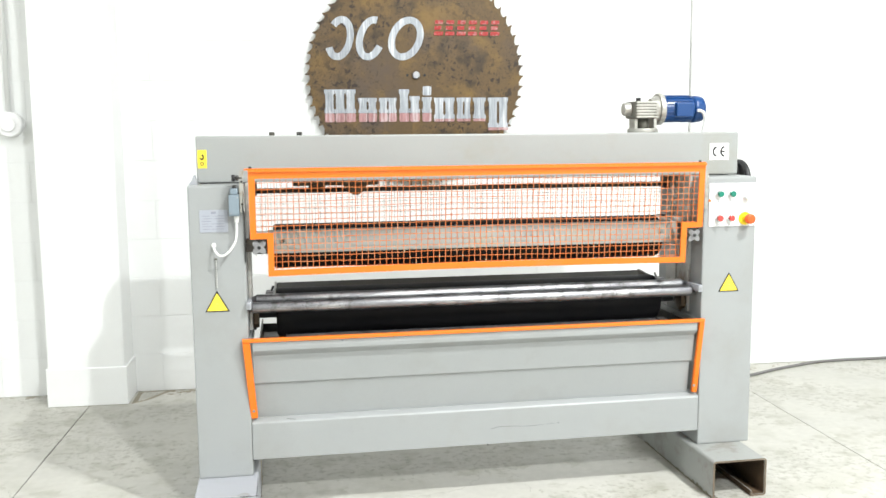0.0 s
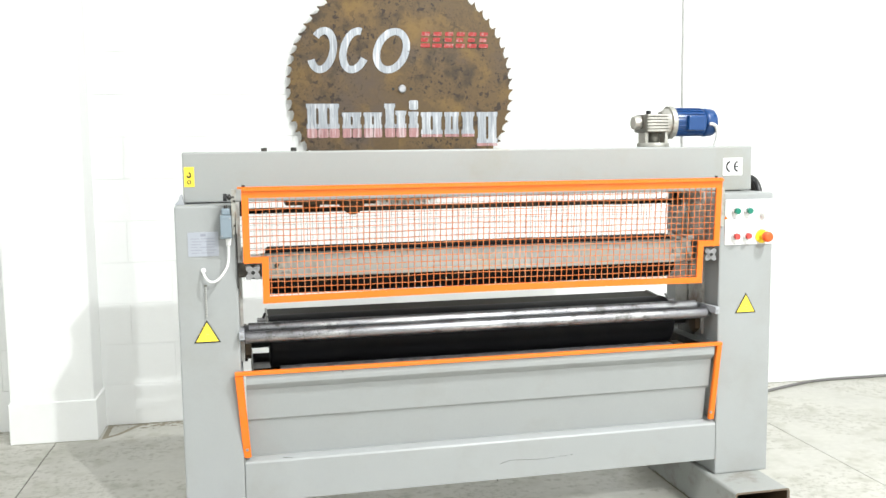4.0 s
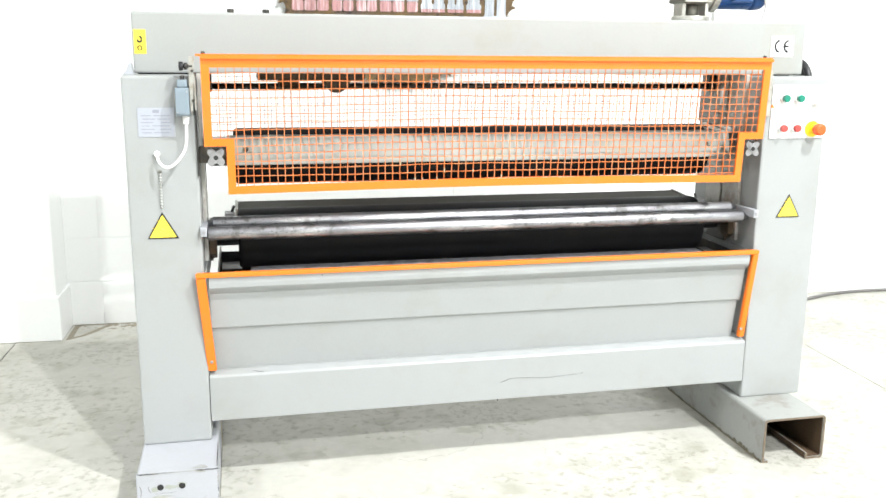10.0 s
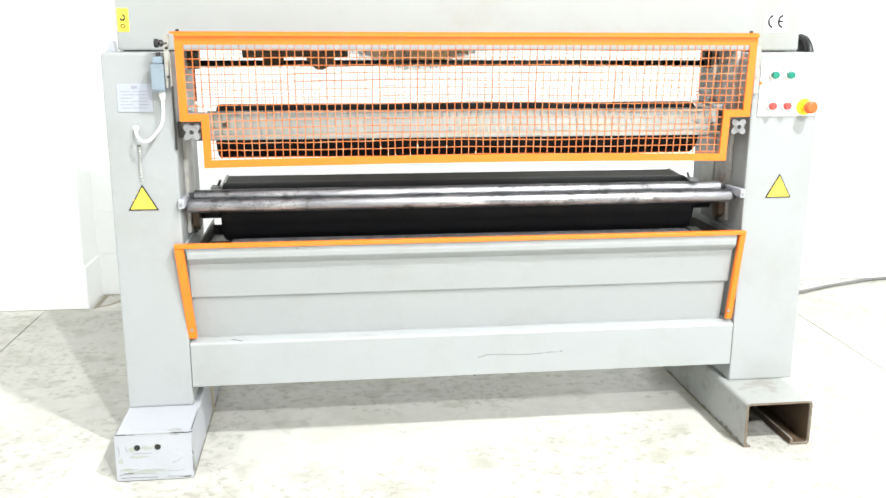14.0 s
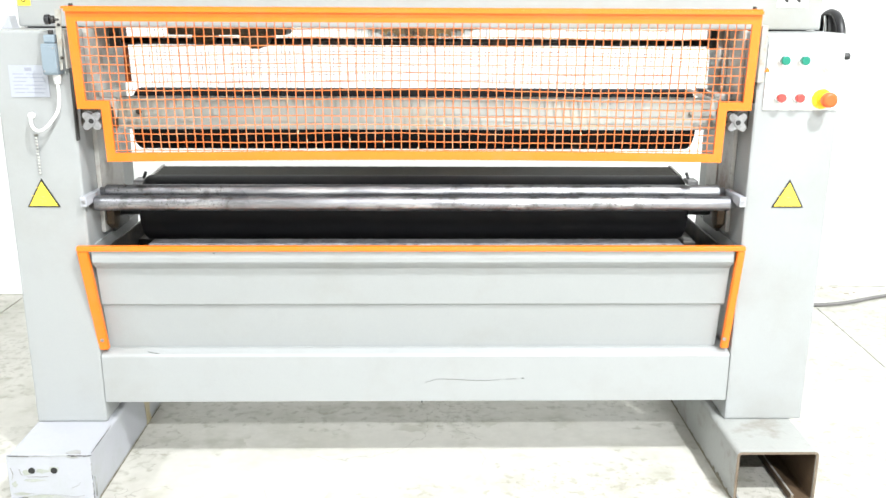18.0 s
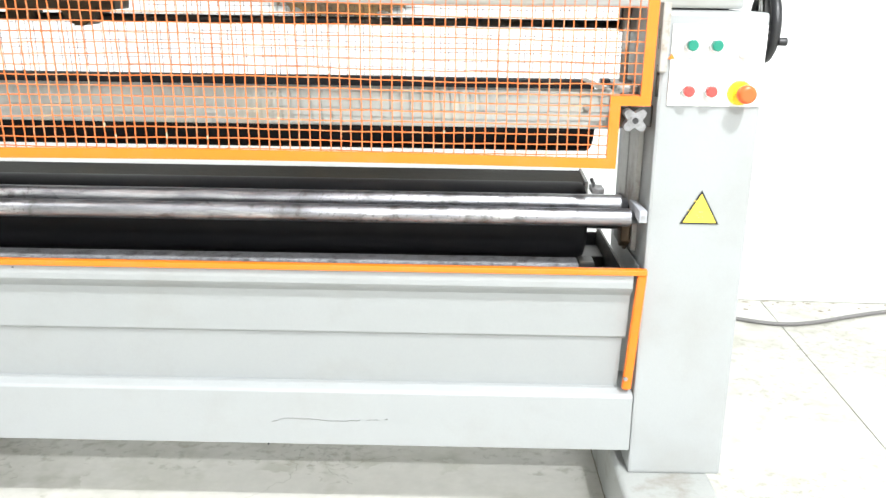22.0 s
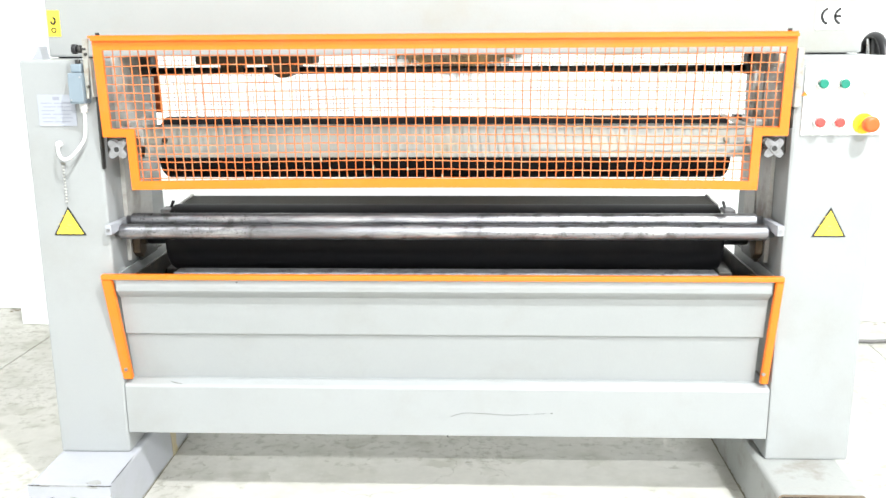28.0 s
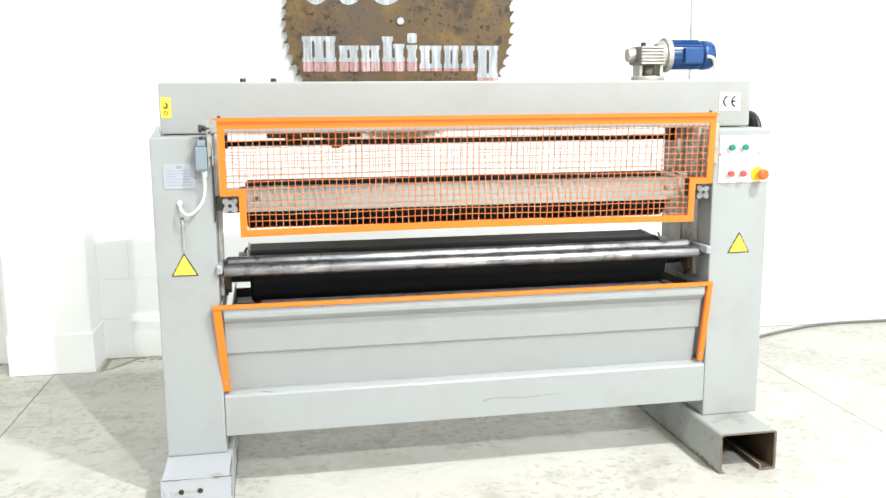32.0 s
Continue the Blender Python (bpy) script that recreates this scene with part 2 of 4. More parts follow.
def add_cracks(m, lines=((3.1, 0.002, 0.16), (16.0, 0.006, 0.16)), specks=(14.0, 0.60, 0.25), dark=(0.17, 0.165, 0.13), patches=0.48, soft=None):
    """Thin meandering crack lines and small dark specks over the base colour."""
    n, ln = m.node_tree.nodes, m.node_tree.links
    bsdf = n["Principled BSDF"]
    last = bsdf.inputs["Base Color"].links[0].from_socket
    geo = n.new("ShaderNodeNewGeometry")

    def noise_at(scale, detail, off):
        mp = n.new("ShaderNodeMapping")
        mp.inputs["Location"].default_value = (off, off * 0.7, 0)
        ln.new(geo.outputs["Position"], mp.inputs["Vector"])
        t = n.new("ShaderNodeTexNoise")
        t.inputs["Scale"].default_value, t.inputs["Detail"].default_value = scale, detail
        ln.new(mp.outputs[0], t.inputs["Vector"])
        return t.outputs[0]

    def calc(op, a, b=None):
        k = n.new("ShaderNodeMath")
        k.operation = op
        for q, v in enumerate((a, b)):
            if v is None:
                continue
            if isinstance(v, (int, float)):
                k.inputs[q].default_value = v
            else:
                ln.new(v, k.inputs[q])
        return k.outputs[0]

    def over(mask, color):
        nonlocal last
        mx = n.new("ShaderNodeMixRGB")
        mx.inputs[2].default_value = (*color, 1)
        ln.new(mask, mx.inputs[0])
        ln.new(last, mx.inputs[1])
        last = mx.outputs[0]

    for k, (scale, width, strength) in enumerate(lines):
        near = calc("ABSOLUTE", calc("SUBTRACT", noise_at(scale, 6.0, 3.1 + k * 7), 0.5))
        line = calc("LESS_THAN", near, width)
        some = calc("GREATER_THAN", noise_at(1.7 + k, 2.0, 11.0 + k * 5), 0.52)
        over(calc("MULTIPLY", calc("MULTIPLY", line, some), strength), dark)
    sp = noise_at(specks[0], 3.0 if soft is None else 8.0, 1.3)
    if soft is None:
        sp = calc("GREATER_THAN", sp, specks[1])
    else:
        sp = calc("MINIMUM", calc("MAXIMUM", calc("DIVIDE", calc("SUBTRACT", sp, specks[1]), soft), 0.0), 1.0)
    patch = calc("GREATER_THAN", noise_at(2.2, 5.0, 23.0), patches)
    over(calc("MULTIPLY", calc("MULTIPLY", sp, patch), specks[2]), dark)
    ln.new(last, bsdf.inputs["Base Color"])


add_cracks(CONCRETE, lines=((1.3, 0.0009, 0.4),), specks=(70.0, 0.6, 0.3), dark=(0.14, 0.135, 0.10), patches=0.56)
add_cracks(CONCRETE, lines=(), specks=(9.0, 0.52, 0.5), dark=(0.27, 0.26, 0.20), patches=0.42, soft=0.16)
add_cracks(CONCRETE, lines=(), specks=(34.0, 0.52, 0.55), dark=(0.24, 0.23, 0.18), patches=0.48, soft=0.14)
add_cracks(ROD_STEEL, lines=(), specks=(9.0, 0.50, 0.6), dark=(0.15, 0.15, 0.16), patches=0.44, soft=0.14)
add_cracks(ROD_STEEL, lines=(), specks=(26.0, 0.53, 0.6), dark=(0.10, 0.095, 0.09), patches=0.46, soft=0.1)
add_cracks(ROD_STEEL, lines=((30.0, 0.01, 0.3),), specks=(140.0, 0.62, 0.5), dark=(0.09, 0.085, 0.08), patches=0.5)
add_cracks(RUST, lines=((5.0, 0.006, 0.2),), specks=(40.0, 0.595, 0.85), dark=(0.022, 0.012, 0.008), patches=0.45)
add_cracks(RUST, lines=(), specks=(95.0, 0.6, 0.5), dark=(0.026, 0.016, 0.010), patches=0.4)
add_cracks(RUST, lines=(), specks=(15.0, 0.50, 0.75), dark=(0.034, 0.021, 0.011), patches=0.47, soft=0.15)
add_cracks(RUST, lines=(), specks=(6.0, 0.50, 0.7), dark=(0.225, 0.132, 0.032), patches=0.4, soft=0.2)
OLIVE = material("rubbed_olive_smear", (0.325, 0.345, 0.30), 0.6, spread=0.2, scale=60, fine=160, bump=0.1, stain=(0.37, 0.38, 0.38), amount=0.8, stain_scale=50)
GRIME = material("brown_floor_grime", (0.165, 0.150, 0.105), 0.8, spread=0.35, scale=40, fine=140, bump=0.3, stain=(0.24, 0.225, 0.17), amount=0.9, stain_scale=35)
GLUE = material("dried_glue", (0.46, 0.40, 0.26), 0.5, spread=0.25, scale=60, fine=150, bump=0.1, stain=(0.30, 0.22, 0.08), amount=0.6, stain_scale=30)
GROOVE = material("dark_floor_groove", (0.14, 0.14, 0.125), 0.9, spread=0.2, bump=0.1)
DIRT_BROWN = material("dirt_and_gap_brown", (0.30, 0.27, 0.21), 0.9, spread=0.3, scale=30, bump=0.2)
FAR_WALL = material("white_hall_walls", (0.64, 0.65, 0.645), 0.7, spread=0.06, bump=0.05)
CEILING = material("white_roof_sheet", (0.52, 0.52, 0.52), 0.8, spread=0.05, bump=0.05)


# ---- mesh tools ----
def box_bm(x0, x1, y0, y1, z0, z1, bevel=0.0, bm=None):
    own = bmesh.new()
    bmesh.ops.create_cube(own, size=1.0)
    for v in own.verts:
        v.co = Vector((x0 + (v.co.x + 0.5) * (x1 - x0), y0 + (v.co.y + 0.5) * (y1 - y0), z0 + (v.co.z + 0.5) * (z1 - z0)))
    if bevel:
        bmesh.ops.bevel(own, geom=own.edges[:], offset=bevel, segments=2, affect="EDGES", profile=0.6)
    return join(bm, own)


def join(bm, own):
    if bm is None:
        return own
    me = bpy.data.meshes.new("t")
    own.to_mesh(me)
    own.free()
    bm.from_mesh(me)
    bpy.data.meshes.remove(me)
    return bm


def cyl_bm(a, b, r, r2=None, seg=32, bevel=0.0, bm=None):
    a, b = Vector(a), Vector(b)
    own = bmesh.new()
    bmesh.ops.create_cone(own, cap_ends=True, segments=seg, radius1=r, radius2=r if r2 is None else r2, depth=(b - a).length)
    if bevel:
        edges = [e for e in own.edges if len(e.link_faces) == 2 and max(len(f.verts) for f in e.link_faces) > 4]
        bmesh.ops.bevel(own, geom=edges, offset=bevel, segments=3, affect="EDGES", profile=0.5)
    m = Matrix.Translation((a + b) / 2) @ (b - a).to_track_quat("Z", "Y").to_matrix().to_4x4()
    bmesh.ops.transform(own, matrix=m, verts=own.verts)
    for f in own.faces:
        f.smooth = len(f.verts) < 5
    return join(bm, own)


def prism_bm(pts, axis, lo, hi, bevel=0.0, bm=None):
    """A polygon pushed along an axis: axis 'y' takes (x, z) points, 'x' takes (y, z), 'z' takes (x, y)."""
    own = bmesh.new()

    def at(p, v):
        return {"y": (p[0], v, p[1]), "x": (v, p[0], p[1]), "z": (p[0], p[1], v)}[axis]
    lower = [own.verts.new(at(p, lo)) for p in pts]
    upper = [own.verts.new(at(p, hi)) for p in pts]
    own.faces.new(lower)
    own.faces.new(list(reversed(upper)))
    for i in range(len(pts)):
        j = (i + 1) % len(pts)
        own.faces.new((lower[j], lower[i], upper[i], upper[j]))
    bmesh.ops.recalc_face_normals(own, faces=own.faces[:])
    if bevel:
        bmesh.ops.bevel(own, geom=own.edges[:], offset=bevel, segments=2, affect="EDGES", profile=0.6)
    return join(bm, own)


def tube_bm(points, r, seg=10, bm=None, closed=False):
    own = bmesh.new()
    points = [Vector(p) for p in points]
    rings = []
    n = len(points)
    for i, p in enumerate(points):
        a = points[(i - 1) % n] if (i or closed) else p
        b = points[(i + 1) % n] if (i < n - 1 or closed) else p
        q = (b - a).to_track_quat("Z", "Y")
        rings.append([own.verts.new(p + q @ Vector((r * math.cos(k * math.tau / seg), r * math.sin(k * math.tau / seg), 0))) for k in range(seg)])
    for i in range(n if closed else n - 1):
        a, b = rings[i], rings[(i + 1) % n]
        for k in range(seg):
            f = own.faces.new((a[k], a[(k + 1) % seg], b[(k + 1) % seg], b[k]))
            f.smooth = True
    if not closed:
        own.faces.new(list(reversed(rings[0])))
        own.faces.new(rings[-1])
    return join(bm, own)


def curve_points(ctrl, steps=8):
    """A smooth line through the given points."""
    ctrl = [Vector(p) for p in ctrl]
    out = []
    for i in range(len(ctrl) - 1):
        p0, p1, p2, p3 = ctrl[max(i - 1, 0)], ctrl[i], ctrl[i + 1], ctrl[min(i + 2, len(ctrl) - 1)]
        for s in range(steps):
            t = s / steps
            out.append(0.5 * ((2 * p1) + (p2 - p0) * t + (2 * p0 - 5 * p1 + 4 * p2 - p3) * t * t + (3 * p1 - p0 - 3 * p2 + p3) * t ** 3))
    out.append(ctrl[-1])
    return out


def thing(name, at, label, category, group="", kind=""):
    ob = new(name)
    ob.location = at
    ob.empty_display_size = 0.1
    return tagged(ob, label, category, group, kind)


def part(name, bm, mat, parent=None, label=""):
    """Links a bmesh, in world places, as one mesh object under a thing or a part."""
    me = bpy.data.meshes.new(name)
    bm.to_mesh(me)
    bm.free()
    me.materials.append(mat)
    ob = new(name, me)
    if parent:
        ob.parent = parent
        if parent.parent is None:
            ob.matrix_parent_inverse = Matrix.Translation(-parent.location)
    if label:
        tagged(ob, label)
    return ob


def setting(name, bm, mat, label, category):
    ob = part(name, bm, mat)
    ob.matrix_basis = HALL
    return tagged(ob, label, category, kind="structure")


def on_wall(ob):
    """Turns a thing with the hall."""
    ob.matrix_basis = HALL @ Matrix.Translation(ob.location)
    return ob


# ---- the hall ----
X0, X1, Y0, Y1, H = ROOM
floor = setting("floor", box_bm(X0 - 0.2, X1 + 0.2, Y0 - 0.2, Y1 + 0.2, -0.2, -0.004), GROOVE, "pale polished concrete floor with saw-cut joints", "floor")
wall_north = setting("wall_north", box_bm(X0 - 0.2, X1 + 0.2, Y1 + 0.0025, Y1 + 0.25, -0.2, H), JOINT, "white painted concrete block wall", "wall")
setting("wall_south", box_bm(X0 - 0.2, X1 + 0.2, Y0 - 0.25, Y0, -0.2, H), FAR_WALL, "plain white hall wall", "wall")
setting("wall_west", box_bm(X0 - 0.25, X0, Y0, Y1 + 0.012, -0.2, H), FAR_WALL, "plain white hall wall", "wall")
setting("wall_east", box_bm(X1, X1 + 0.25, Y0, Y1 + 0.012, -0.2, H), FAR_WALL, "plain white hall wall", "wall")
setting("ceiling", box_bm(X0 - 0.25, X1 + 0.25, Y0 - 0.25, Y1 + 0.25, H, H + 0.2), CEILING, "plain white ceiling", "ceiling")

# pillar against the wall, with a plinth
setting("pillar", box_bm(-1.915, -1.547, 1.437, Y1 + 0.02, 0.0, H, 0.014), WALL, "white painted pillar standing against the wall", "pillar")
setting("pillar_plinth", box_bm(-1.921, -1.537, 1.428, Y1 + 0.02, 0.0, 0.192, 0.005), WALL, "chipped white painted plinth at the foot of the pillar", "plinth")

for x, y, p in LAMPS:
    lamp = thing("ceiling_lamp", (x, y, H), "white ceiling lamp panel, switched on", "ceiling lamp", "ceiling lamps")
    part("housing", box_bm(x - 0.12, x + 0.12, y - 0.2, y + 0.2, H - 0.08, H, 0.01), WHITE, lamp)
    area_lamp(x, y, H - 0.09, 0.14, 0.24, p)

# conduits on the wall
conduit = thing("wall_conduit", (-2.07, Y1, 1.39), "white conduit running down to a round junction box on the wall", "conduit")
part("pipe", tube_bm([(-2.078, Y1 - 0.014, 1.45), (-2.078, Y1 - 0.014, 3.0), (-2.078, Y1 - 0.014, H)], 0.012), WALL, conduit)
jb = part("junction_box", cyl_bm((-2.07, Y1 + 0.004, 1.387), (-2.07, Y1 - 0.055, 1.387), 0.062, bevel=0.008), WHITE, conduit)
part("cover", cyl_bm((-2.07, Y1 - 0.055, 1.387), (-2.07, Y1 - 0.066, 1.387), 0.035, bevel=0.003), WHITE, jb)
conduit_b = thing("wall_conduit", (1.452, Y1, 1.3), "thin white conduit running up the wall", "conduit")
part("pipe", tube_bm([(1.452, Y1 - 0.011, 1.28), (1.452, Y1 - 0.011, 2.5), (1.452, Y1 - 0.011, H)], 0.006), WHITE, conduit_b)

on_wall(conduit)
on_wall(conduit_b)

# cable along the floor
cable = part("power_cable", tube_bm(curve_points([(1.25, 1.47, 0.008), (1.42, 1.40, 0.008), (1.56, 1.335, 0.008), (1.66, 1.318, 0.008), (1.78, 1.345, 0.008), (1.95, 1.42, 0.008), (2.1, 1.475, 0.008),
                                             (2.28, 1.53, 0.008), (2.45, 1.546, 0.008), (2.62, 1.541, 0.008), (2.8, 1.535, 0.008), (3.3, 1.50, 0.008), (4.4, 1.43, 0.008)]), 0.0076), CABLE_DARK)
tagged(cable, "dark rubber power cable lying on the concrete floor", "cable")

# dirt and chips along the foot of the wall
rng = random.Random(3)
chips_v, chips_f = [], []
for k in range(190):
    if k < 110:
        x, y = rng.uniform(-1.58, -1.15), Y1 - 0.005 - abs(rng.gauss(0, 0.035))
    elif k < 150:
        x, y = rng.uniform(-2.6, -1.93), Y1 - 0.005 - abs(rng.gauss(0, 0.03))
    else:
        x, y = rng.uniform(1.2, 3.2), Y1 - 0.005 - abs(rng.gauss(0, 0.05))
    r, h_ = rng.uniform(0.003, 0.012), rng.uniform(0.001, 0.005)
    a0 = rng.uniform(0, 6)
    b = len(chips_v)
    for q in range(4):
        a = a0 + q * math.tau / 4 + rng.uniform(-0.4, 0.4)
        chips_v.append((x + r * math.cos(a) * 1.6, y + r * math.sin(a) * 0.8, 0.0))
    chips_v.append((x, y, h_))
    chips_f += [(b + q, b + (q + 1) % 4, b + 4) for q in range(4)]
# shadow gap along the foot of wall and plinth, drawn as thin brown strips
for x0, x1, y in ((-2.7, -1.915, Y1), (-1.905, -1.54, 1.428), (-1.53, -0.9, Y1), (1.3, 3.2, Y1)):
    x = x0
    while x < x1:
        step = rng.uniform(0.02, 0.07)
        if rng.random() < 0.85:
            w, b = rng.uniform(0.001, 0.006), len(chips_v)
            chips_v += [(x, y, 0.0012), (x, y - w, 0.0012), (min(x + step, x1), y - rng.uniform(0.001, 0.005), 0.0012), (min(x + step, x1), y, 0.0012)]
            chips_f.append((b, b + 1, b + 2, b + 3))
        x += step
me = bpy.data.meshes.new("floor_dirt")
me.from_pydata(chips_v, [], chips_f)
me.materials.append(DIRT_BROWN)
dirt = new("floor_dirt", me)
dirt.matrix_basis = HALL
tagged(dirt, "brown dirt and paint chips swept against the wall, with a drawn shadow gap", "dirt", kind="stuff")

# old mortar patch in the corner beside the plinth
stain = part("floor_patch", prism_bm([(-1.528, 1.645), (-1.524, 1.43), (-1.49, 1.455), (-1.455, 1.485), (-1.425, 1.53), (-1.395, 1.585), (-1.345, 1.645)], "z", 0.0, 0.0012), DIRT_BROWN)
stain.matrix_basis = HALL
tagged(stain, "grey-brown mortar patch on the floor beside the plinth", "floor patch", kind="structure")
inner = part("patch_middle", prism_bm([(-1.505, 1.635), (-1.500, 1.47), (-1.475, 1.49), (-1.45, 1.525), (-1.42, 1.585), (-1.39, 1.632)], "z", 0.0012, 0.0022), CONCRETE, stain)

# ---- saw blade sign on the wall ----
BX, BY, BZ, BR = -0.057, 1.615, 1.626, 0.5525
blade = thing("saw_blade_sign", (BX, BY, BZ), "large rusty circular saw blade hung on the wall as a sign", "sign")


def blade_bm():
    pts, teeth = [], 66
    for k in range(teeth):
        a = k * math.tau / teeth
        step = math.tau / teeth
        for f, r in ((0.0, BR - 0.004), (0.35, BR - 0.006), (0.72, BR + 0.004), (0.93, BR + 0.017), (0.97, BR + 0.015)):
            pts.append((BX + r * math.cos(a + f * step), BZ + r * math.sin(a + f * step)))
    return prism_bm(pts, "y", BY, BY + 0.006)


part("disc", blade_bm(), RUST, blade)
part("mounting_bolt", cyl_bm((BX, BY - 0.012, BZ), (BX, Y1 + 0.008, BZ), 0.02, bevel=0.004), STEEL, blade)
for dx in (-0.045, 0.045):
    part("pin_hole", cyl_bm((BX + dx, BY - 0.003, BZ), (BX + dx, BY + 0.003, BZ), 0.007, seg=12), INK, blade)


def mark(x0, x1, z0, z1, mat, slant=0.0):
    """A flat raised bar on the blade."""
    xa, xb, za, zb = BX + x0, BX + x1, BZ + z0, BZ + z1
    c = min(xb - xa, zb - za) * 0.12
    s = slant * (zb - za)
    pts = [(xa + c, za), (xb - c, za), (xb, za + c), (xb + s, zb - c), (xb + s - c, zb), (xa + s + c, zb), (xa + s, zb - c), (xa, za + c)]
    return part("mark", prism_bm(pts, "y", BY - 0.004, BY - 0.0005), mat, blade)


def hook(x0, x1, z0, z1, mat, slant, turns):
    """A bent round-ended stroke, drawn as a plain band."""
    cx, cz, rx, rz = BX + (x0 + x1) / 2, BZ + (z0 + z1) / 2, (x1 - x0) / 2 - 0.018, (z1 - z0) / 2 - 0.018
    line = []
    a0, a1 = turns
    for k in range(29):
        a = math.radians(a0 + (a1 - a0) * k / 28)
        z = rz * math.sin(a)
        line.append(Vector((cx + rx * math.cos(a) + slant * z, BY - 0.003, cz + z)))
    own = bmesh.new()
    rows = []
    for i, p in enumerate(line):
        d = (line[min(i + 1, 28)] - line[max(i - 1, 0)]).normalized()
        side = Vector((-d.z, 0, d.x)) * 0.0175
        rows.append([own.verts.new(p + side), own.verts.new(p - side), own.verts.new(p - side + Vector((0, 0.0028, 0))), own.verts.new(p + side + Vector((0, 0.0028, 0)))])
    for a, b in zip(rows, rows[1:]):
        for k in range(4):
            own.faces.new((a[k], a[(k + 1) % 4], b[(k + 1) % 4], b[k]))
    if abs(a1 - a0) < 360:
        own.faces.new(rows[0])
        own.faces.new(list(reversed(rows[-1])))
    bmesh.ops.recalc_face_normals(own, faces=own.faces[:])
    return part("mark", own, mat, blade)


hook(-0.462, -0.318, 0.075, 0.297, SILVER, 0.15, (-150, 135))
hook(-0.305, -0.155, 0.075, 0.297, SILVER, 0.2, (75, 335))
hook(-0.140, 0.040, 0.075, 0.297, SILVER, 0.22, (0, 360))
for k in range(6):
    for q in range(3):
        mark(0.095 + k * 0.0592 + 0.003 * q, 0.134 + k * 0.0592 + (0.008 if q != 1 else 0.0), 0.203 + q * 0.0285, 0.2225 + q * 0.0285, RED_MARK, 0.1)


def slab(x0, x1, z0, z1, mat):
    """An upright block with a foot and a head wider than its stem."""
    w, h = x1 - x0, min(0.026, (z1 - z0) * 0.3)
    xa, xb, za, zb = BX + x0, BX + x1, BZ + z0, BZ + z1
    i = w * 0.11
    pts = [(xa, za), (xb, za), (xb, za + h * 0.7), (xb - i, za + h), (xb - i, zb - h), (xb, zb - h * 0.7), (xb, zb), (xa, zb), (xa, zb - h * 0.7), (xa + i, zb - h), (xa + i, za + h), (xa, za + h * 0.7)]
    return part("mark", prism_bm(pts, "y", BY - 0.004, BY - 0.0005), mat, blade)


for a, b, top, low, bars in ((-0.474, -0.312, -0.072, -0.238, 3), (-0.300, -0.204, -0.115, -0.238, 2), (-0.194, -0.101, -0.115, -0.238, 2), (-0.090, 0.020, -0.072, -0.238, 2),
                             (0.030, 0.082, -0.112, -0.238, 1), (0.093, 0.203, -0.115, -0.238, 2), (0.213, 0.288, -0.115, -0.238, 2), (0.299, 0.368, -0.115, -0.238, 1), (0.379, 0.488, -0.115, -0.285, 2)):
    w = (b - a) / bars
    foot = low + (0.045 if a < 0.09 else 0.014)
    for k in range(bars):
        up = top - (0.035 if top > -0.1 and bars == 2 and k else 0.0)
        slab(a + k * w - 0.001, a + (k + 1) * w - 0.002, foot, up, SILVER)
        mark(a + k * w + 0.001, a + (k + 1) * w - 0.003, low, foot - 0.0005, SILVER_RED)
mark(0.034, 0.078, -0.103, -0.056, SILVER)

on_wall(blade)

# ---- the glue spreading machine ----
# its heights are counted from a datum 31 mm under the floor; see its place at the end
machine = thing("glue_spreader", (0.0, 0.2, 0.0), "light grey glue spreading machine with orange mesh guards on concrete floor", "machine")
LX0, LX1, RX0, RX1 = -1.009, -0.825, 0.827, 1.035   # the two columns
CZ0, CZ1, CY1, FZ = 0.172, 1.187, 0.40, 0.031


# columns
col_l = part("column", box_bm(LX0, LX1, 0.0, CY1, CZ0, CZ1, 0.007), GREY, machine)
col_r = part("column", box_bm(RX0, RX1, 0.0, CY1, CZ0, CZ1, 0.007), GREY, machine)

# base channels: bent profile with two lips at the floor
T = 0.007


def channel(x0, x1, y0, y1, z0, z1, lip_l, lip_r, turn_up=0.0, gauge=T, r=0.012):
    """A folded channel, open below: rounded bends, two lips at the floor, the wider one turned up at its edge."""
    def bend(cx, cz, rad, a0, a1):
        return [(cx + rad * math.cos(math.radians(a0 + (a1 - a0) * k / 4)), cz + rad * math.sin(math.radians(a0 + (a1 - a0) * k / 4))) for k in range(5)]
    i = max(r - gauge, 0.002)
    pts = [(x0, z0), (x0 + lip_l, z0), (x0 + lip_l, z0 + gauge), (x0 + gauge, z0 + gauge)]
    pts += bend(x0 + gauge + i, z1 - gauge - i, i, 180, 90) + bend(x1 - gauge - i, z1 - gauge - i, i, 90, 0) + bend(x1 - gauge - i, z0 + gauge + i, i, 0, -90)
    if turn_up:
        pts += [(x1 - lip_r + gauge, z0 + gauge), (x1 - lip_r + gauge, z0 + turn_up), (x1 - lip_r, z0 + turn_up)]
    else:
        pts += [(x1 - lip_r, z0 + gauge)]
    pts += [(x1 - lip_r, z0)] + bend(x1 - r, z0 + r, r, -90, 0) + bend(x1 - r, z1 - r, r, 0, 90) + bend(x0 + r, z1 - r, r, 90, 180)
    return prism_bm(pts, "y", y0, y1)


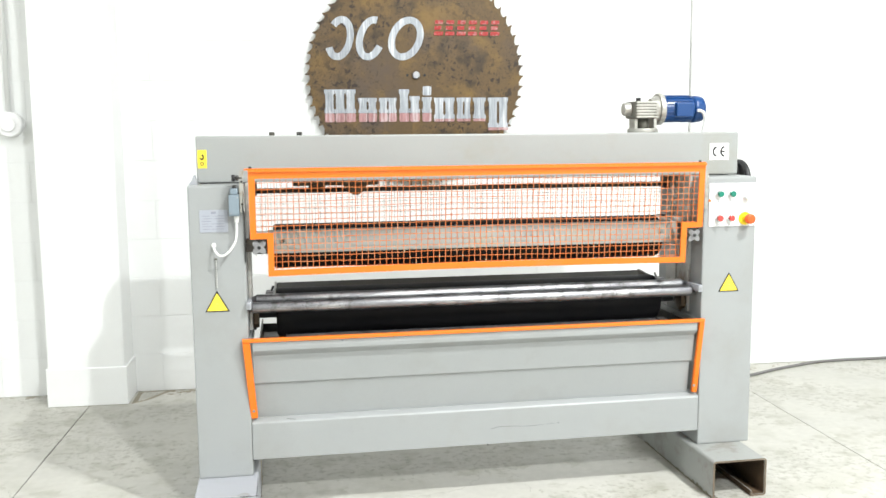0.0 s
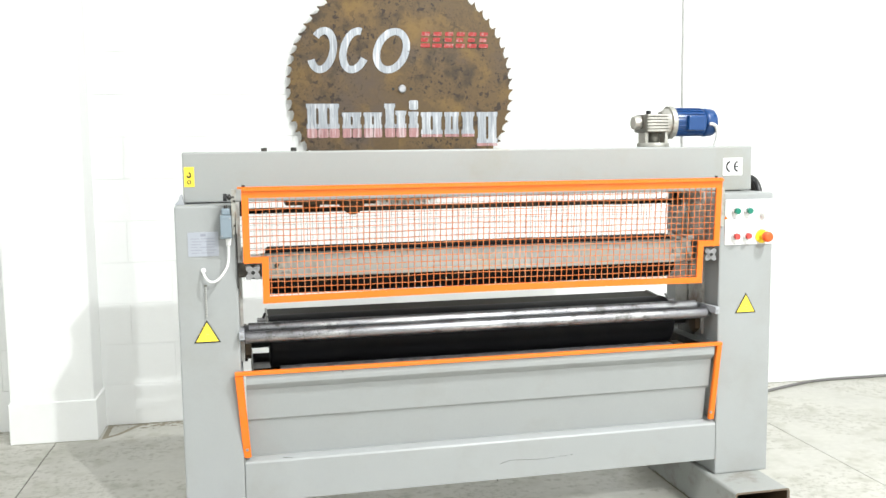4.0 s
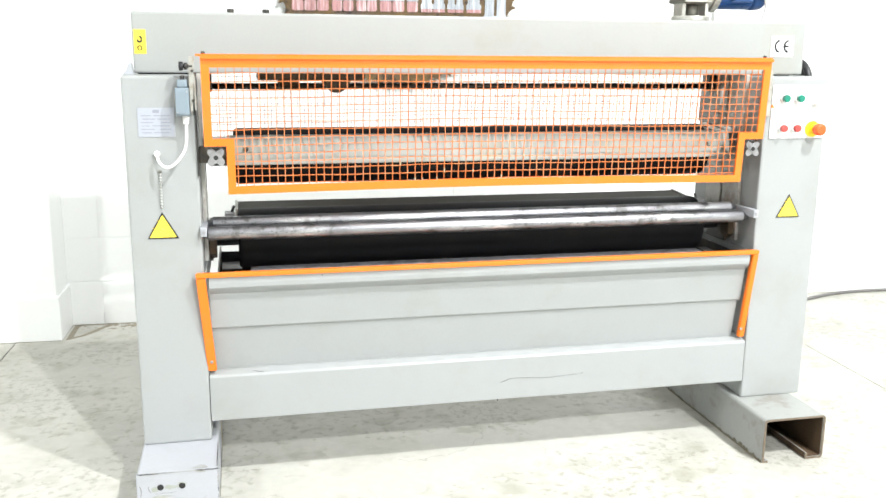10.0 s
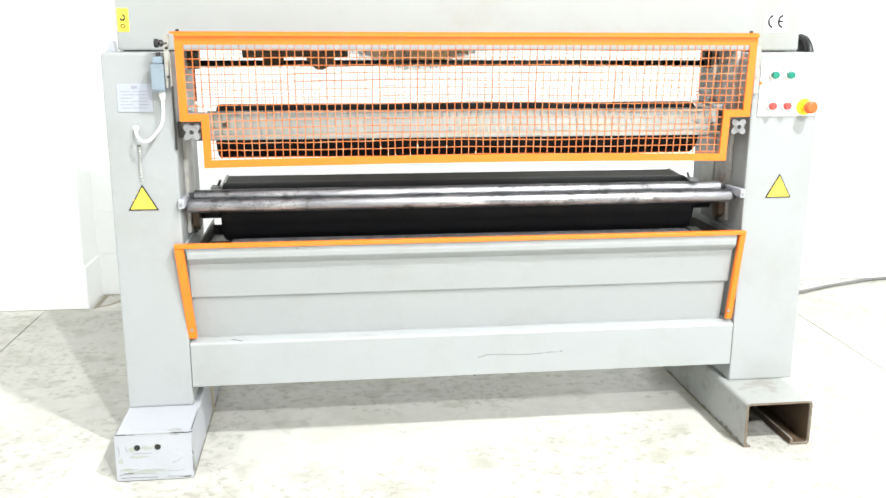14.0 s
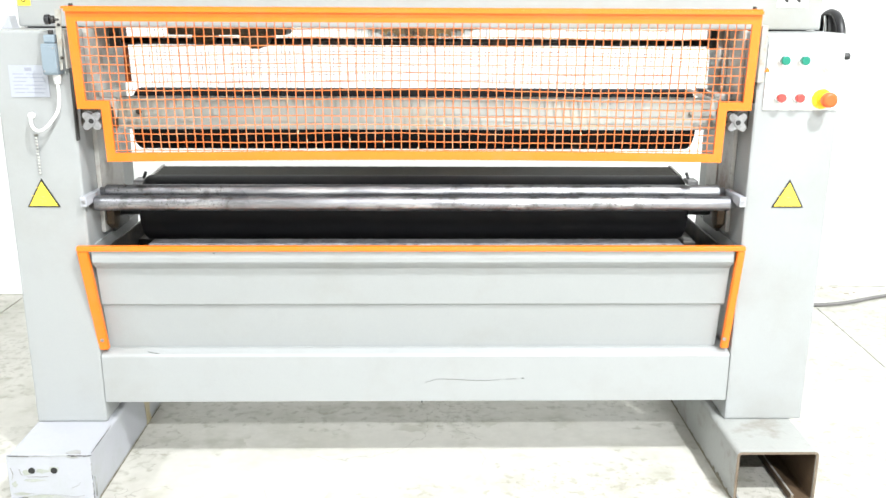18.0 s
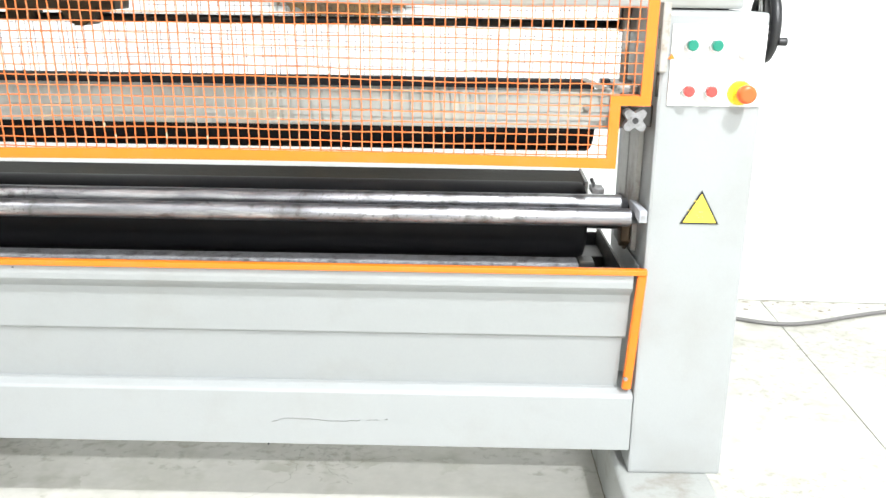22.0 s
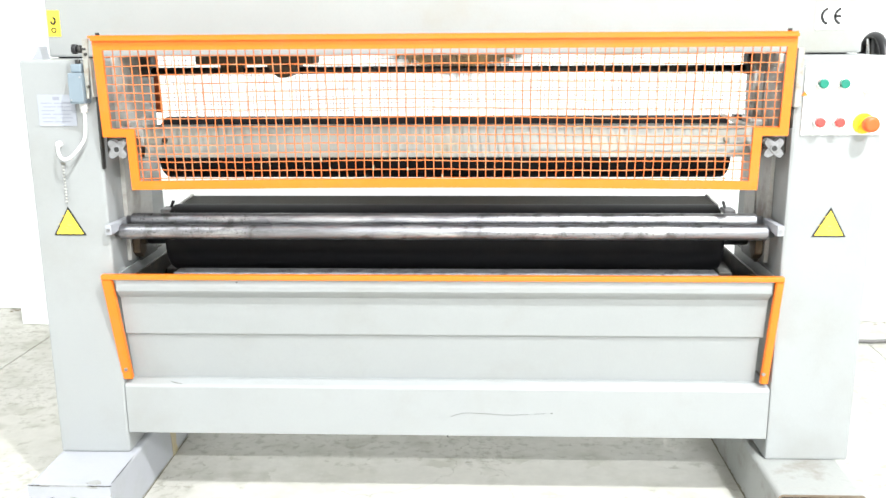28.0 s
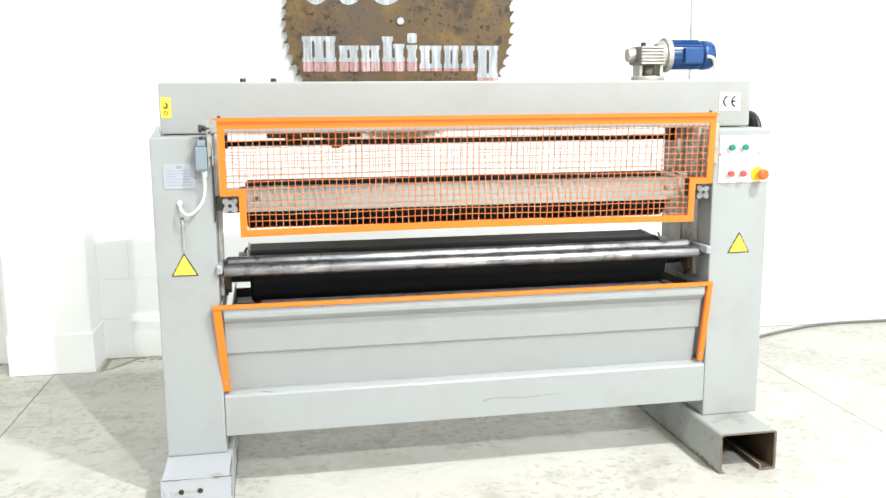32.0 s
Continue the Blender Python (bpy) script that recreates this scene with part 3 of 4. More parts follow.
base_r = part("base_channel", channel(0.803, 1.011, -0.181, 0.70, FZ, CZ0, 0.020, 0.060, 0.020), GREY_WORN, machine, "grey steel channel foot, open and rusty at its end")
part("rusty_inside", channel(0.803 + T + 0.0005, 1.011 - T - 0.0005, -0.1785, 0.69, FZ + T + 0.0005, CZ0 - T - 0.0005, 0.006, 0.0445, 0.0, 0.0015, 0.006), RAW_RUST, base_r)
part("folded_lip", box_bm(0.9507, 0.9525, -0.179, 0.68, FZ + 0.002, FZ + 0.0205, 0.0005), RAW_RUST, base_r, "rusty folded lip of the foot")
part("cut_end", channel(0.8035, 1.0105, -0.1822, -0.1812, FZ + 0.0005, CZ0 - 0.0005, 0.0195, 0.0595, 0.0195, T - 0.001, 0.0115), RAW_EDGE, base_r, "raw brown cut edge of the steel")
base_l = part("base_channel", channel(-1.013, -0.808, -0.1755, 0.70, FZ, CZ0, 0.02, 0.058, 0.0, T, 0.009), FOOT_PAINT, machine, "grey steel channel foot with a pale end plate")
part("end_plate", box_bm(-1.014, -0.807, -0.183, -0.176, FZ + 0.002, CZ0 + 0.001, 0.002), FOOT_PAINT, base_l, "pale chipped end plate with two bolt holes")
for hx in (-0.954, -0.899):
    part("bolt_hole", cyl_bm((hx, -0.1836, FZ + 0.1005), (hx, -0.1796, FZ + 0.1005), 0.0082, seg=20), INK, base_l)
part("weld_seam", tube_bm([(-0.8075, -0.165, FZ + 0.02), (-0.8065, -0.164, FZ + 0.05), (-0.8075, -0.165, FZ + 0.075)], 0.003, 6), GREY_WORN, base_l)
for pts in (((-1.005, 0.021), (-0.95, 0.023), (-0.905, 0.019)), ((-0.89, 0.030), (-0.85, 0.027), (-0.83, 0.031)), ((-0.86, 0.052), (-0.845, 0.058), (-0.838, 0.066)), ((-1.006, 0.108), (-1.002, 0.09), (-1.006, 0.075)), ((-0.985, 0.105), (-0.982, 0.092), (-0.978, 0.088))):
    part("scuff", tube_bm(curve_points([(x, -0.1832, FZ + z) for x, z in pts], 4), 0.0011, 5), GREY_WORN, base_l)
part("paint_chip", prism_bm([(-0.872, -0.172), (-0.85, -0.178), (-0.832, -0.174), (-0.838, -0.160), (-0.852, -0.155), (-0.866, -0.163)], "z", CZ0 + 0.0005, CZ0 + 0.0015), GREY_WORN, base_l)

# top beam
beam = part("top_beam", box_bm(-0.986, 1.016, 0.114, 0.38, 1.1905, 1.351, 0.006), BEAM_PAINT, machine)
part("beam_seat", box_bm(LX0 + 0.03, LX1 - 0.01, 0.15, 0.36, CZ1 - 0.001, 1.192), DARK_STEEL, beam)
part("beam_seat", box_bm(RX0 + 0.01, RX1 - 0.04, 0.15, 0.36, CZ1 - 0.001, 1.192), DARK_STEEL, beam)
for bx in (-0.728, -0.632):
    part("bolt", cyl_bm((bx, 0.17, 1.349), (bx, 0.17, 1.363), 0.011, seg=6, bevel=0.002), DARK_STEEL, beam)
part("lifting_lug", prism_bm([(-1.012, 1.186), (-0.982, 1.186), (-0.985, 1.200), (-0.988, 1.218), (-0.993, 1.218), (-1.000, 1.200)], "y", 0.07, 0.112, 0.002), FOOT_PAINT, beam)
yel = part("hook_sticker", box_bm(-0.981, -0.950, 0.1125, 0.1145, 1.241, 1.304), YELLOW, beam, "yellow sticker with a black lifting hook sign")
part("hook_sign", tube_bm([(-0.9665 + 0.0055 * math.cos(math.radians(a)), 0.1122, 1.279 + 0.0075 * math.sin(math.radians(a))) for a in range(-170, 91, 20)], 0.0026, 6), INK, yel)
part("ring_sign", tube_bm([(-0.9665 + 0.0055 * math.cos(math.radians(a)), 0.1122, 1.256 + 0.0055 * math.sin(math.radians(a))) for a in range(0, 360, 30)], 0.0015, 6, closed=True), INK, yel)
ce = part("ce_sticker", box_bm(0.900, 0.977, 0.1125, 0.1145, 1.245, 1.308), WHITE, beam, "white sticker with black CE letters")


def arc_mark(cx, cz, r, a0, a1, parent, bar=False):
    own = bmesh.new()
    rows = []
    for k in range(19):
        a = math.radians(a0 + (a1 - a0) * k / 18)
        rows.append([own.verts.new((cx + q * math.cos(a), y, cz + q * math.sin(a))) for q, y in ((r - 0.0031, 0.1112), (r + 0.0031, 0.1112), (r + 0.0031, 0.1122), (r - 0.0031, 0.1122))])
    for a, b in zip(rows, rows[1:]):
        for k in range(4):
            own.faces.new((a[k], a[(k + 1) % 4], b[(k + 1) % 4], b[k]))
    bmesh.ops.recalc_face_normals(own, faces=own.faces[:])
    if bar:
        box_bm(cx - r, cx - 0.003, 0.1112, 0.1122, cz - 0.0028, cz + 0.0028, bm=own)
    return part("letter", own, INK, parent)


arc_mark(0.932, 1.277, 0.018, 105, 255, ce)
arc_mark(0.963, 1.277, 0.018, 105, 255, ce, True)

# gear motor on the beam
motor = part("gear_motor", cyl_bm((0.735, 0.195, 1.438), (0.852, 0.195, 1.438), 0.050, seg=48, bevel=0.003), BLUE, machine, "blue electric motor with a cast aluminium gearbox")
for k in range(22):
    a = math.radians(k * 360 / 22 + 6)
    if -40 < math.degrees(a) - 270 < 40 or 150 < math.degrees(a) < 215:
        continue
    fin = box_bm(0.742, 0.846, -0.0012, 0.0012, 0.048, 0.0535)
    bmesh.ops.transform(fin, matrix=Matrix.Translation((0, 0.195, 1.438)) @ Matrix.Rotation(a, 4, "X"), verts=fin.verts)
    part("cooling_fin", fin, BLUE, motor)
part("terminal_box", box_bm(0.772, 0.838, 0.128, 0.155, 1.408, 1.462, 0.006), BLUE, motor)
part("fan_cowl", cyl_bm((0.853, 0.195, 1.438), (0.902, 0.195, 1.438), 0.0535, 0.048, seg=48, bevel=0.012), BLUE, motor)
part("motor_cable", tube_bm(curve_points([(0.858, 0.139, 1.432), (0.872, 0.138, 1.430), (0.886, 0.141, 1.420), (0.895, 0.15, 1.39), (0.89, 0.16, 1.352)]), 0.0058), CABLE_WHITE, motor)
part("flange_ring", cyl_bm((0.716, 0.195, 1.438), (0.736, 0.195, 1.438), 0.060, seg=40, bevel=0.003), CAST, motor)
part("adaptor", cyl_bm((0.690, 0.195, 1.438), (0.717, 0.195, 1.438), 0.040, 0.052, seg=32, bevel=0.002), CAST, motor)
part("gearbox", box_bm(0.612, 0.700, 0.140, 0.250, 1.402, 1.468, 0.012), CAST_DARK, motor)
for k in range(6):
    part("gearbox_rib", box_bm(0.616, 0.702, 0.136, 0.254, 1.406 + k * 0.0108, 1.4125 + k * 0.0108, 0.001), CAST, motor)
part("shaft_boss", cyl_bm((0.584, 0.195, 1.438), (0.614, 0.195, 1.438), 0.024, seg=28, bevel=0.003), CAST, motor)
part("filler_plug", cyl_bm((0.645, 0.195, 1.466), (0.645, 0.195, 1.482), 0.009, seg=6, bevel=0.002), BLACK, motor)
part("pedestal", cyl_bm((0.664, 0.195, 1.362), (0.664, 0.195, 1.406), 0.022, seg=28), CAST_DARK, motor)
for sx in (-0.038, 0.038):
    part("pedestal_leg", box_bm(0.664 + sx - 0.006, 0.664 + sx + 0.006, 0.165, 0.225, 1.362, 1.406, 0.002), CAST, motor)
part("foot_flange", cyl_bm((0.664, 0.195, 1.350), (0.664, 0.195, 1.366), 0.058, seg=40, bevel=0.003), CAST, motor)

# hand wheel on the outer side
WX, WY, WZ, WR = 1.129, 0.318, 1.152, 0.086


def rim_bm(profile, seg=48):
    """A ring turned round the wheel's axis from (x, radius) points."""
    own = bmesh.new()
    rings = [[own.verts.new((WX + x, WY + r * math.cos(k * math.tau / seg), WZ + r * math.sin(k * math.tau / seg))) for x, r in profile] for k in range(seg)]
    for k in range(seg):
        a_, b_ = rings[k], rings[(k + 1) % seg]
        for i in range(len(profile)):
            j = (i + 1) % len(profile)
            own.faces.new((a_[i], a_[j], b_[j], b_[i])).smooth = True
    bmesh.ops.recalc_face_normals(own, faces=own.faces[:])
    return own


wheel = part("hand_wheel", rim_bm([(-0.011, WR - 0.012), (-0.012, WR - 0.006), (-0.008, WR), (0.0, WR + 0.003), (0.009, WR), (0.012, WR - 0.006), (0.009, WR - 0.013), (-0.002, WR - 0.015)]), BLACK, machine, "black spoked hand wheel")
part("dish", cyl_bm((WX + 0.002, WY, WZ), (WX + 0.008, WY, WZ), WR - 0.012, seg=40, bevel=0.002), BLACK, wheel)
part("hub", cyl_bm((1.034, WY, WZ), (WX + 0.012, WY, WZ), 0.020, seg=24, bevel=0.003), BLACK, wheel)
for k in range(3):
    a = math.radians(78 + 120 * k)
    part("spoke", tube_bm([(WX - 0.008, WY + 0.016 * math.cos(a), WZ + 0.016 * math.sin(a)), (WX - 0.008, WY + (WR - 0.016) * math.cos(a), WZ + (WR - 0.016) * math.sin(a))], 0.0065, 8), CHROME, wheel, "bright spoke")
part("crank_grip", cyl_bm((WX + 0.008, WY - 0.074, WZ - 0.034), (WX + 0.029, WY - 0.074, WZ - 0.034), 0.0085, 0.0100, seg=18, bevel=0.003), BLACK, wheel)

# control panel
panel = part("control_panel", box_bm(0.846, 1.032, -0.0045, 0.0005, 1.004, 1.163, 0.0015), WHITE, machine, "white control panel with push buttons")
for bx, bz, mat, tint in ((0.884, 1.124, GREEN, "green push button in a chrome ring"), (0.932, 1.124, GREEN, "green push button in a chrome ring"), (0.992, 1.112, WHITE, "white indicator button"),
                          (0.884, 1.035, RED, "red push button in a chrome ring"), (0.929, 1.035, RED, "red push button in a chrome ring")):
    button = part("push_button", cyl_bm((bx, -0.004, bz), (bx, -0.0165, bz), 0.0134, seg=28, bevel=0.002), WHITE if mat is WHITE else CHROME, panel, tint)
    cap = cyl_bm((bx, -0.0167, bz), (bx, -0.027, bz), 0.0108, seg=24, bevel=0.002)
    cap_ob = part("button_cap", cap, mat)
    cap_ob.parent = panel
    if mat is not WHITE:
        part("print_line", box_bm(bx - 0.006, bx + 0.006, -0.0052, -0.0044, bz - 0.027, bz - 0.0255), PLATE_INK, panel)
part("stop_ring", cyl_bm((0.988, -0.004, 1.032), (0.988, -0.010, 1.032), 0.0245, seg=36, bevel=0.002), YELLOW_RING, panel, "yellow ring round the stop button")
part("stop_collar", cyl_bm((0.990, -0.0102, 1.032), (0.990, -0.0212, 1.032), 0.014, seg=28), YELLOW_RING, panel)
part("stop_button", cyl_bm((0.994, -0.0214, 1.032), (0.994, -0.046, 1.032), 0.0185, seg=36, bevel=0.007), STOP_RED, panel, "orange-red mushroom stop button")
part("arrow_sticker", prism_bm([(0.840, 1.096), (0.855, 1.096), (0.8475, 1.107)], "y", -0.0065, -0.0045), ORANGE, panel)
for z0, z1 in ((1.115, 1.155), (1.020, 1.085)):
    part("hinge", box_bm(0.8265, 0.8275, 0.003, 0.009, z0, z1), INK, col_r)
    part("hinge_knuckle", cyl_bm((0.826, 0.006, z0), (0.826, 0.006, z1), 0.004, seg=10), DARK_STEEL, col_r)

# warning triangles
def triangle(x, parent):
    def ngon(s, low, rise, ya, yb, name, mat, to):
        return part(name, prism_bm([(x - s, low), (x + s, low), (x, low + rise)], "y", ya, yb), mat, to)
    t = ngon(0.0405, 0.759, 0.072, -0.0022, 0.0005, "warning_triangle", INK, parent)
    tagged(t, "yellow warning triangle with a black edge")
    f = part("yellow_field", prism_bm([(x - 0.0345, 0.7625), (x + 0.0345, 0.7625), (x, 0.8235)], "y", -0.003, -0.0021), YELLOW)
    f.parent = parent
    for dx, dz in ((-0.0245, 0.788), (-0.0125, 0.8085)):
        g = part("worn_edge", box_bm(x + dx - 0.002, x + dx + 0.002, -0.0033, -0.0021, dz - 0.0007, dz + 0.0007), YELLOW)
        g.parent = parent
    for dx, dz, w in ((0.001, 0.785, 0.0045), (-0.006, 0.778, 0.0012), (0.005, 0.7745, 0.0012), (-0.002, 0.7735, 0.0008)):
        g = part("faded_sign", box_bm(x + dx - w, x + dx + w, -0.0034, -0.0029, dz, dz + 0.0012), DIRT_BROWN)
        g.parent = parent


triangle(-0.925, col_l)
triangle(0.934, col_r)

# rating plate, limit switch and its cable on the column
plate = part("rating_plate", box_bm(-0.972, -0.880, -0.002, 0.0005, 1.030, 1.105), PAPER, col_l, "pale metal rating plate with faded print")
part("print_mark", box_bm(-0.934, -0.918, -0.0027, -0.0019, 1.092, 1.100), PLATE_INK, plate)
for k in range(6):
    for x, w in (((-0.951, 0.013), (-0.912, 0.020)), ((-0.944, 0.016), (-0.908, 0.016)), ((-0.949, 0.015), (-0.902, 0.012)), ((-0.953, 0.010), (-0.915, 0.022)), ((-0.947, 0.017), (-0.904, 0.015)), ((-0.950, 0.012), (-0.914, 0.020)))[k]:
        part("print_line", box_bm(x - w, x + w, -0.0027, -0.0019, 1.084 - k * 0.0088, 1.0858 - k * 0.0088), PLATE_INK, plate)
switch = part("limit_switch", box_bm(-0.873, -0.839, -0.045, -0.002, 1.086, 1.158, 0.003), SWITCH_GREY, machine, "blue-grey limit switch box")
part("switch_lid", box_bm(-0.872, -0.839, -0.0475, -0.0455, 1.091, 1.152, 0.001), SWITCH_GREY, switch)
for x, z in ((-0.868, 1.095), (-0.843, 1.148)):
    part("lid_screw", cyl_bm((x, -0.0470, z), (x, -0.0486, z), 0.0022, seg=10), STEEL, switch)
part("switch_head", box_bm(-0.868, -0.842, -0.038, -0.006, 1.1585, 1.178, 0.004), SWITCH_GREY, switch)
part("plunger", cyl_bm((-0.855, -0.022, 1.176), (-0.855, -0.022, 1.188), 0.006, seg=16, bevel=0.001), DARK_STEEL, switch)
hinge_knob = part("hinge_knob", cyl_bm((-0.861, -0.030, 1.212), (-0.850, -0.030, 1.212), 0.0115, seg=20, bevel=0.002), BLACK, machine, "black knob on the guard hinge")
part("knob_shaft", cyl_bm((-0.850, -0.030, 1.212), (-0.828, -0.030, 1.212), 0.005, seg=12), DARK_STEEL, hinge_knob)
part("knob_nut", cyl_bm((-0.848, -0.030, 1.212), (-0.840, -0.030, 1.212), 0.009, seg=6), DARK_STEEL, hinge_knob)
part("cable_gland", cyl_bm((-0.850, -0.024, 1.087), (-0.850, -0.024, 1.072), 0.0095, seg=6, bevel=0.001), CABLE_WHITE, switch)
part("gland_nut", cyl_bm((-0.850, -0.024, 1.0718), (-0.850, -0.024, 1.064), 0.0075, seg=14), CABLE_WHITE, switch)
part("switch_cable", tube_bm(curve_points([(-0.850, -0.024, 1.07), (-0.851, -0.024, 1.03), (-0.856, -0.026, 1.000), (-0.871, -0.036, 0.975), (-0.890, -0.040, 0.957), (-0.909, -0.036, 0.955), (-0.923, -0.024, 0.967), (-0.929, -0.010, 0.983), (-0.929, 0.0, 0.986)]), 0.0039), CABLE_WHITE, switch, "white cable looping into the column")
part("cable_gland", cyl_bm((-0.929, 0.001, 0.986), (-0.929, -0.008, 0.986), 0.0078, seg=14, bevel=0.001), CABLE_WHITE, switch)
part("chain_tag", box_bm(-0.929, -0.919, -0.004, -0.001, 0.936, 0.942, 0.001), CAST_DARK, col_l)
for k in range(12):
    part("chain_bead", cyl_bm((-0.924, -0.005, 0.934 - k * 0.0079), (-0.924, -0.005, 0.9294 - k * 0.0079), 0.0031, seg=8), BEAD, col_l)

# plates and slides on the inner sides of the columns
for s, xin, col in ((1, RX0, col_r), (-1, LX1, col_l)):
    def across(a, b):
        return tuple(sorted((xin - s * a, xin - s * b)))
    x0, x1 = across(0.0005, 0.012)
    part("guide_plate", box_bm(x0, x1, 0.095, 0.194, 0.67, 1.19, 0.002), SLIDE, col, "smeared steel guide plate")
    if s < 0:
        x0, x1 = across(0.0005, 0.0025)
    part("guide_plate", box_bm(x0, x1, 0.206, 0.30, 0.67, 1.19, 0.002), SLIDE, col, "smeared steel guide plate")
    x0, x1 = across(0.0004, 0.004)
    part("guide_slot", box_bm(x0, x1, 0.1945, 0.2055, 0.67, 1.19), INK, col)
    x0, x1 = across(0.0125, 0.06)
    if s < 0:
        x0, x1 = across(0.0125, 0.026)
    part("upper_bearing", box_bm(x0, x1, 0.13, 0.27, 0.945, 1.03, 0.006), SLIDE, col, "smeared steel bearing block")
    part("lower_bearing", box_bm(*across(0.0125, 0.022), 0.14, 0.26, 0.66, 0.765, 0.003), DARK_STEEL, col, "dark oily bearing plate")
    if s > 0:
        part("slide_screw", cyl_bm((xin - s * 0.035, 0.2, 1.03), (xin - s * 0.035, 0.2, 1.19), 0.009, seg=16), SLIDE, col, "smeared steel lifting screw")
    part("shaft_bracket", box_bm(*across(0.0005, 0.035), 0.28, 0.32, 1.132, 1.186, 0.004), DARK_STEEL, col)
    # star knob on a short stem
    kx, ky, kz = xin - s * 0.046, -0.012, 0.976
    star = []
    for k in range(48):
        a = math.radians(45) + k * math.tau / 48
        r = 0.0148 + 0.0125 * min(1.0, 1.12 * abs(math.sin(2 * a)) ** 1.7)
        star.append((kx + r * math.cos(a), kz + r * math.sin(a)))
    knob = part("star_knob", prism_bm(star, "y", ky - 0.013, ky + 0.011, 0.0015), KNOB, machine, "grey four-lobed star knob")
    part("knob_boss", cyl_bm((kx, ky - 0.0155, kz), (kx, ky - 0.0128, kz), 0.0105, seg=20, bevel=0.001), KNOB, knob)
    part("knob_bore", cyl_bm((kx, ky - 0.0162, kz), (kx, ky - 0.0152, kz), 0.0062, seg=14), INK, knob)
    part("knob_stem", cyl_bm((kx, ky + 0.012, kz), (kx, 0.10, kz), 0.008, seg=14), STEEL, knob)
    part("knob_bracket", box_bm(*across(0.0005, 0.075), 0.03, 0.06, 0.955, 1.0, 0.003), DARK_STEEL, knob)
    # hinge plate of the guard
    if s < 0:
        hinge = part("guard_hinge", prism_bm([(-0.837, 1.097), (-0.831, 1.097), (-0.823, 1.215), (-0.821, 1.236), (-0.836, 1.236), (-0.838, 1.18)], "y", -0.034, -0.029, 0.001), HINGE, col, "worn pale hinge plate")
        part("hinge_fold", box_bm(-0.826, -0.822, -0.0285, 0.010, 1.10, 1.19, 0.001), HINGE, col, "worn pale hinge plate")
        for hz in (1.125, 1.20):
            part("hinge_screw", cyl_bm((-0.829, -0.034, hz), (-0.829, -0.038, hz), 0.004, seg=6), DARK_STEEL, col)
        # solid dark strip standing in for the shaded gap between column and guard
        part("hinge_gap", box_bm(-0.8275, -0.8235, -0.006, 0.012, 0.925, 1.19, 0.001), DARK_STEEL, col)
    else:
        part("guard_hinge", box_bm(*across(-0.012, 0.004), -0.012, 0.03, 1.07, 1.205, 0.003), HINGE, col, "worn pale hinge plate")
    x0, x1 = across(0.006, 0.022) if s > 0 else across(-0.003, 0.013)
    clamp = part("rod_clamp", prism_bm([(-0.022, 0.764), (0.0, 0.764), (0.098, 0.772), (0.098, 0.786), (0.0, 0.789), (-0.022, 0.789)], "x", x0, x1, 0.002), FOOT_PAINT, col, "pale rod clamp block")
    part("clamp_screw", cyl_bm(((x0 + x1) / 2, -0.0222, 0.776), ((x0 + x1) / 2, -0.0245, 0.776), 0.005, seg=6), STEEL, col)
    part("rod_end_block", prism_bm([(0.10, 0.690), (0.125, 0.672), (0.15, 0.690), (0.15, 0.752), (0.10, 0.752)], "x", *across(0.014, 0.034), 0.003), GREASE, col)
    part("tray_bracket", prism_bm([(0.03, 0.60), (0.38, 0.60), (0.38, 0.655), (0.03, 0.655)], "x", *across(0.0005, 0.006)), GREY, col)

# rolls
upper = part("upper_roll", cyl_bm((-0.735, 0.2, 0.954), (0.726, 0.2, 0.954), 0.080, seg=64, bevel=0.012), RUBBER, machine, "black rubber upper roll")
part("journal", cyl_bm((-0.80, 0.2, 0.954), (0.80, 0.2, 0.954), 0.028, seg=24), STEEL, upper)
lower = part("lower_roll", cyl_bm((-0.731, 0.2, 0.712), (0.721, 0.2, 0.712), 0.088, seg=64, bevel=0.012), RUBBER, machine, "black rubber lower roll")
part("journal", cyl_bm((-0.80, 0.2, 0.712), (0.80, 0.2, 0.712), 0.020, seg=24), STEEL, lower)
cover = part("cover_plate", prism_bm([(0.083, 0.942), (0.087, 0.941), (0.106, 1.014), (0.118, 1.018), (0.118, 1.021), (0.102, 1.017)], "x", -0.752, 0.770), PLATE_STEEL, machine, "pale grey cover plate, dull with dried glue")
part("plate_bracket", box_bm(-0.812, -0.753, 0.085, 0.10, 0.97, 1.02, 0.003), SLIDE, cover)
part("plate_bracket", box_bm(0.771, 0.812, 0.105, 0.12, 0.99, 1.015, 0.003), DARK_STEEL, cover)
part("wiper_arm", prism_bm([(0.686, 1.042), (0.700, 1.044), (0.772, 1.014), (0.772, 1.006), (0.752, 1.006)], "y", 0.122, 0.127, 0.001), HINGE, cover, "worn pale strip at the end of the roll")
part("bearing_cap", box_bm(0.742, 0.762, 0.185, 0.215, 1.022, 1.036, 0.002), BLACK, upper)
part("bearing_cap", box_bm(0.764, 0.790, 0.185, 0.215, 1.000, 1.022, 0.002), BLACK, upper)
for s_ in (-1, 1):
    part("plate_bolt", cyl_bm((s_ * 0.700, 0.098, 0.985), (s_ * 0.700, 0.084, 0.985), 0.007, seg=6), DARK_STEEL if s_ < 0 else PLATE_STEEL, cover)
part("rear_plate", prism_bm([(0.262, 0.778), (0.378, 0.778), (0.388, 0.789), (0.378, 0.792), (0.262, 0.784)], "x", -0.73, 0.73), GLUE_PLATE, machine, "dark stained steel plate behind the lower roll")
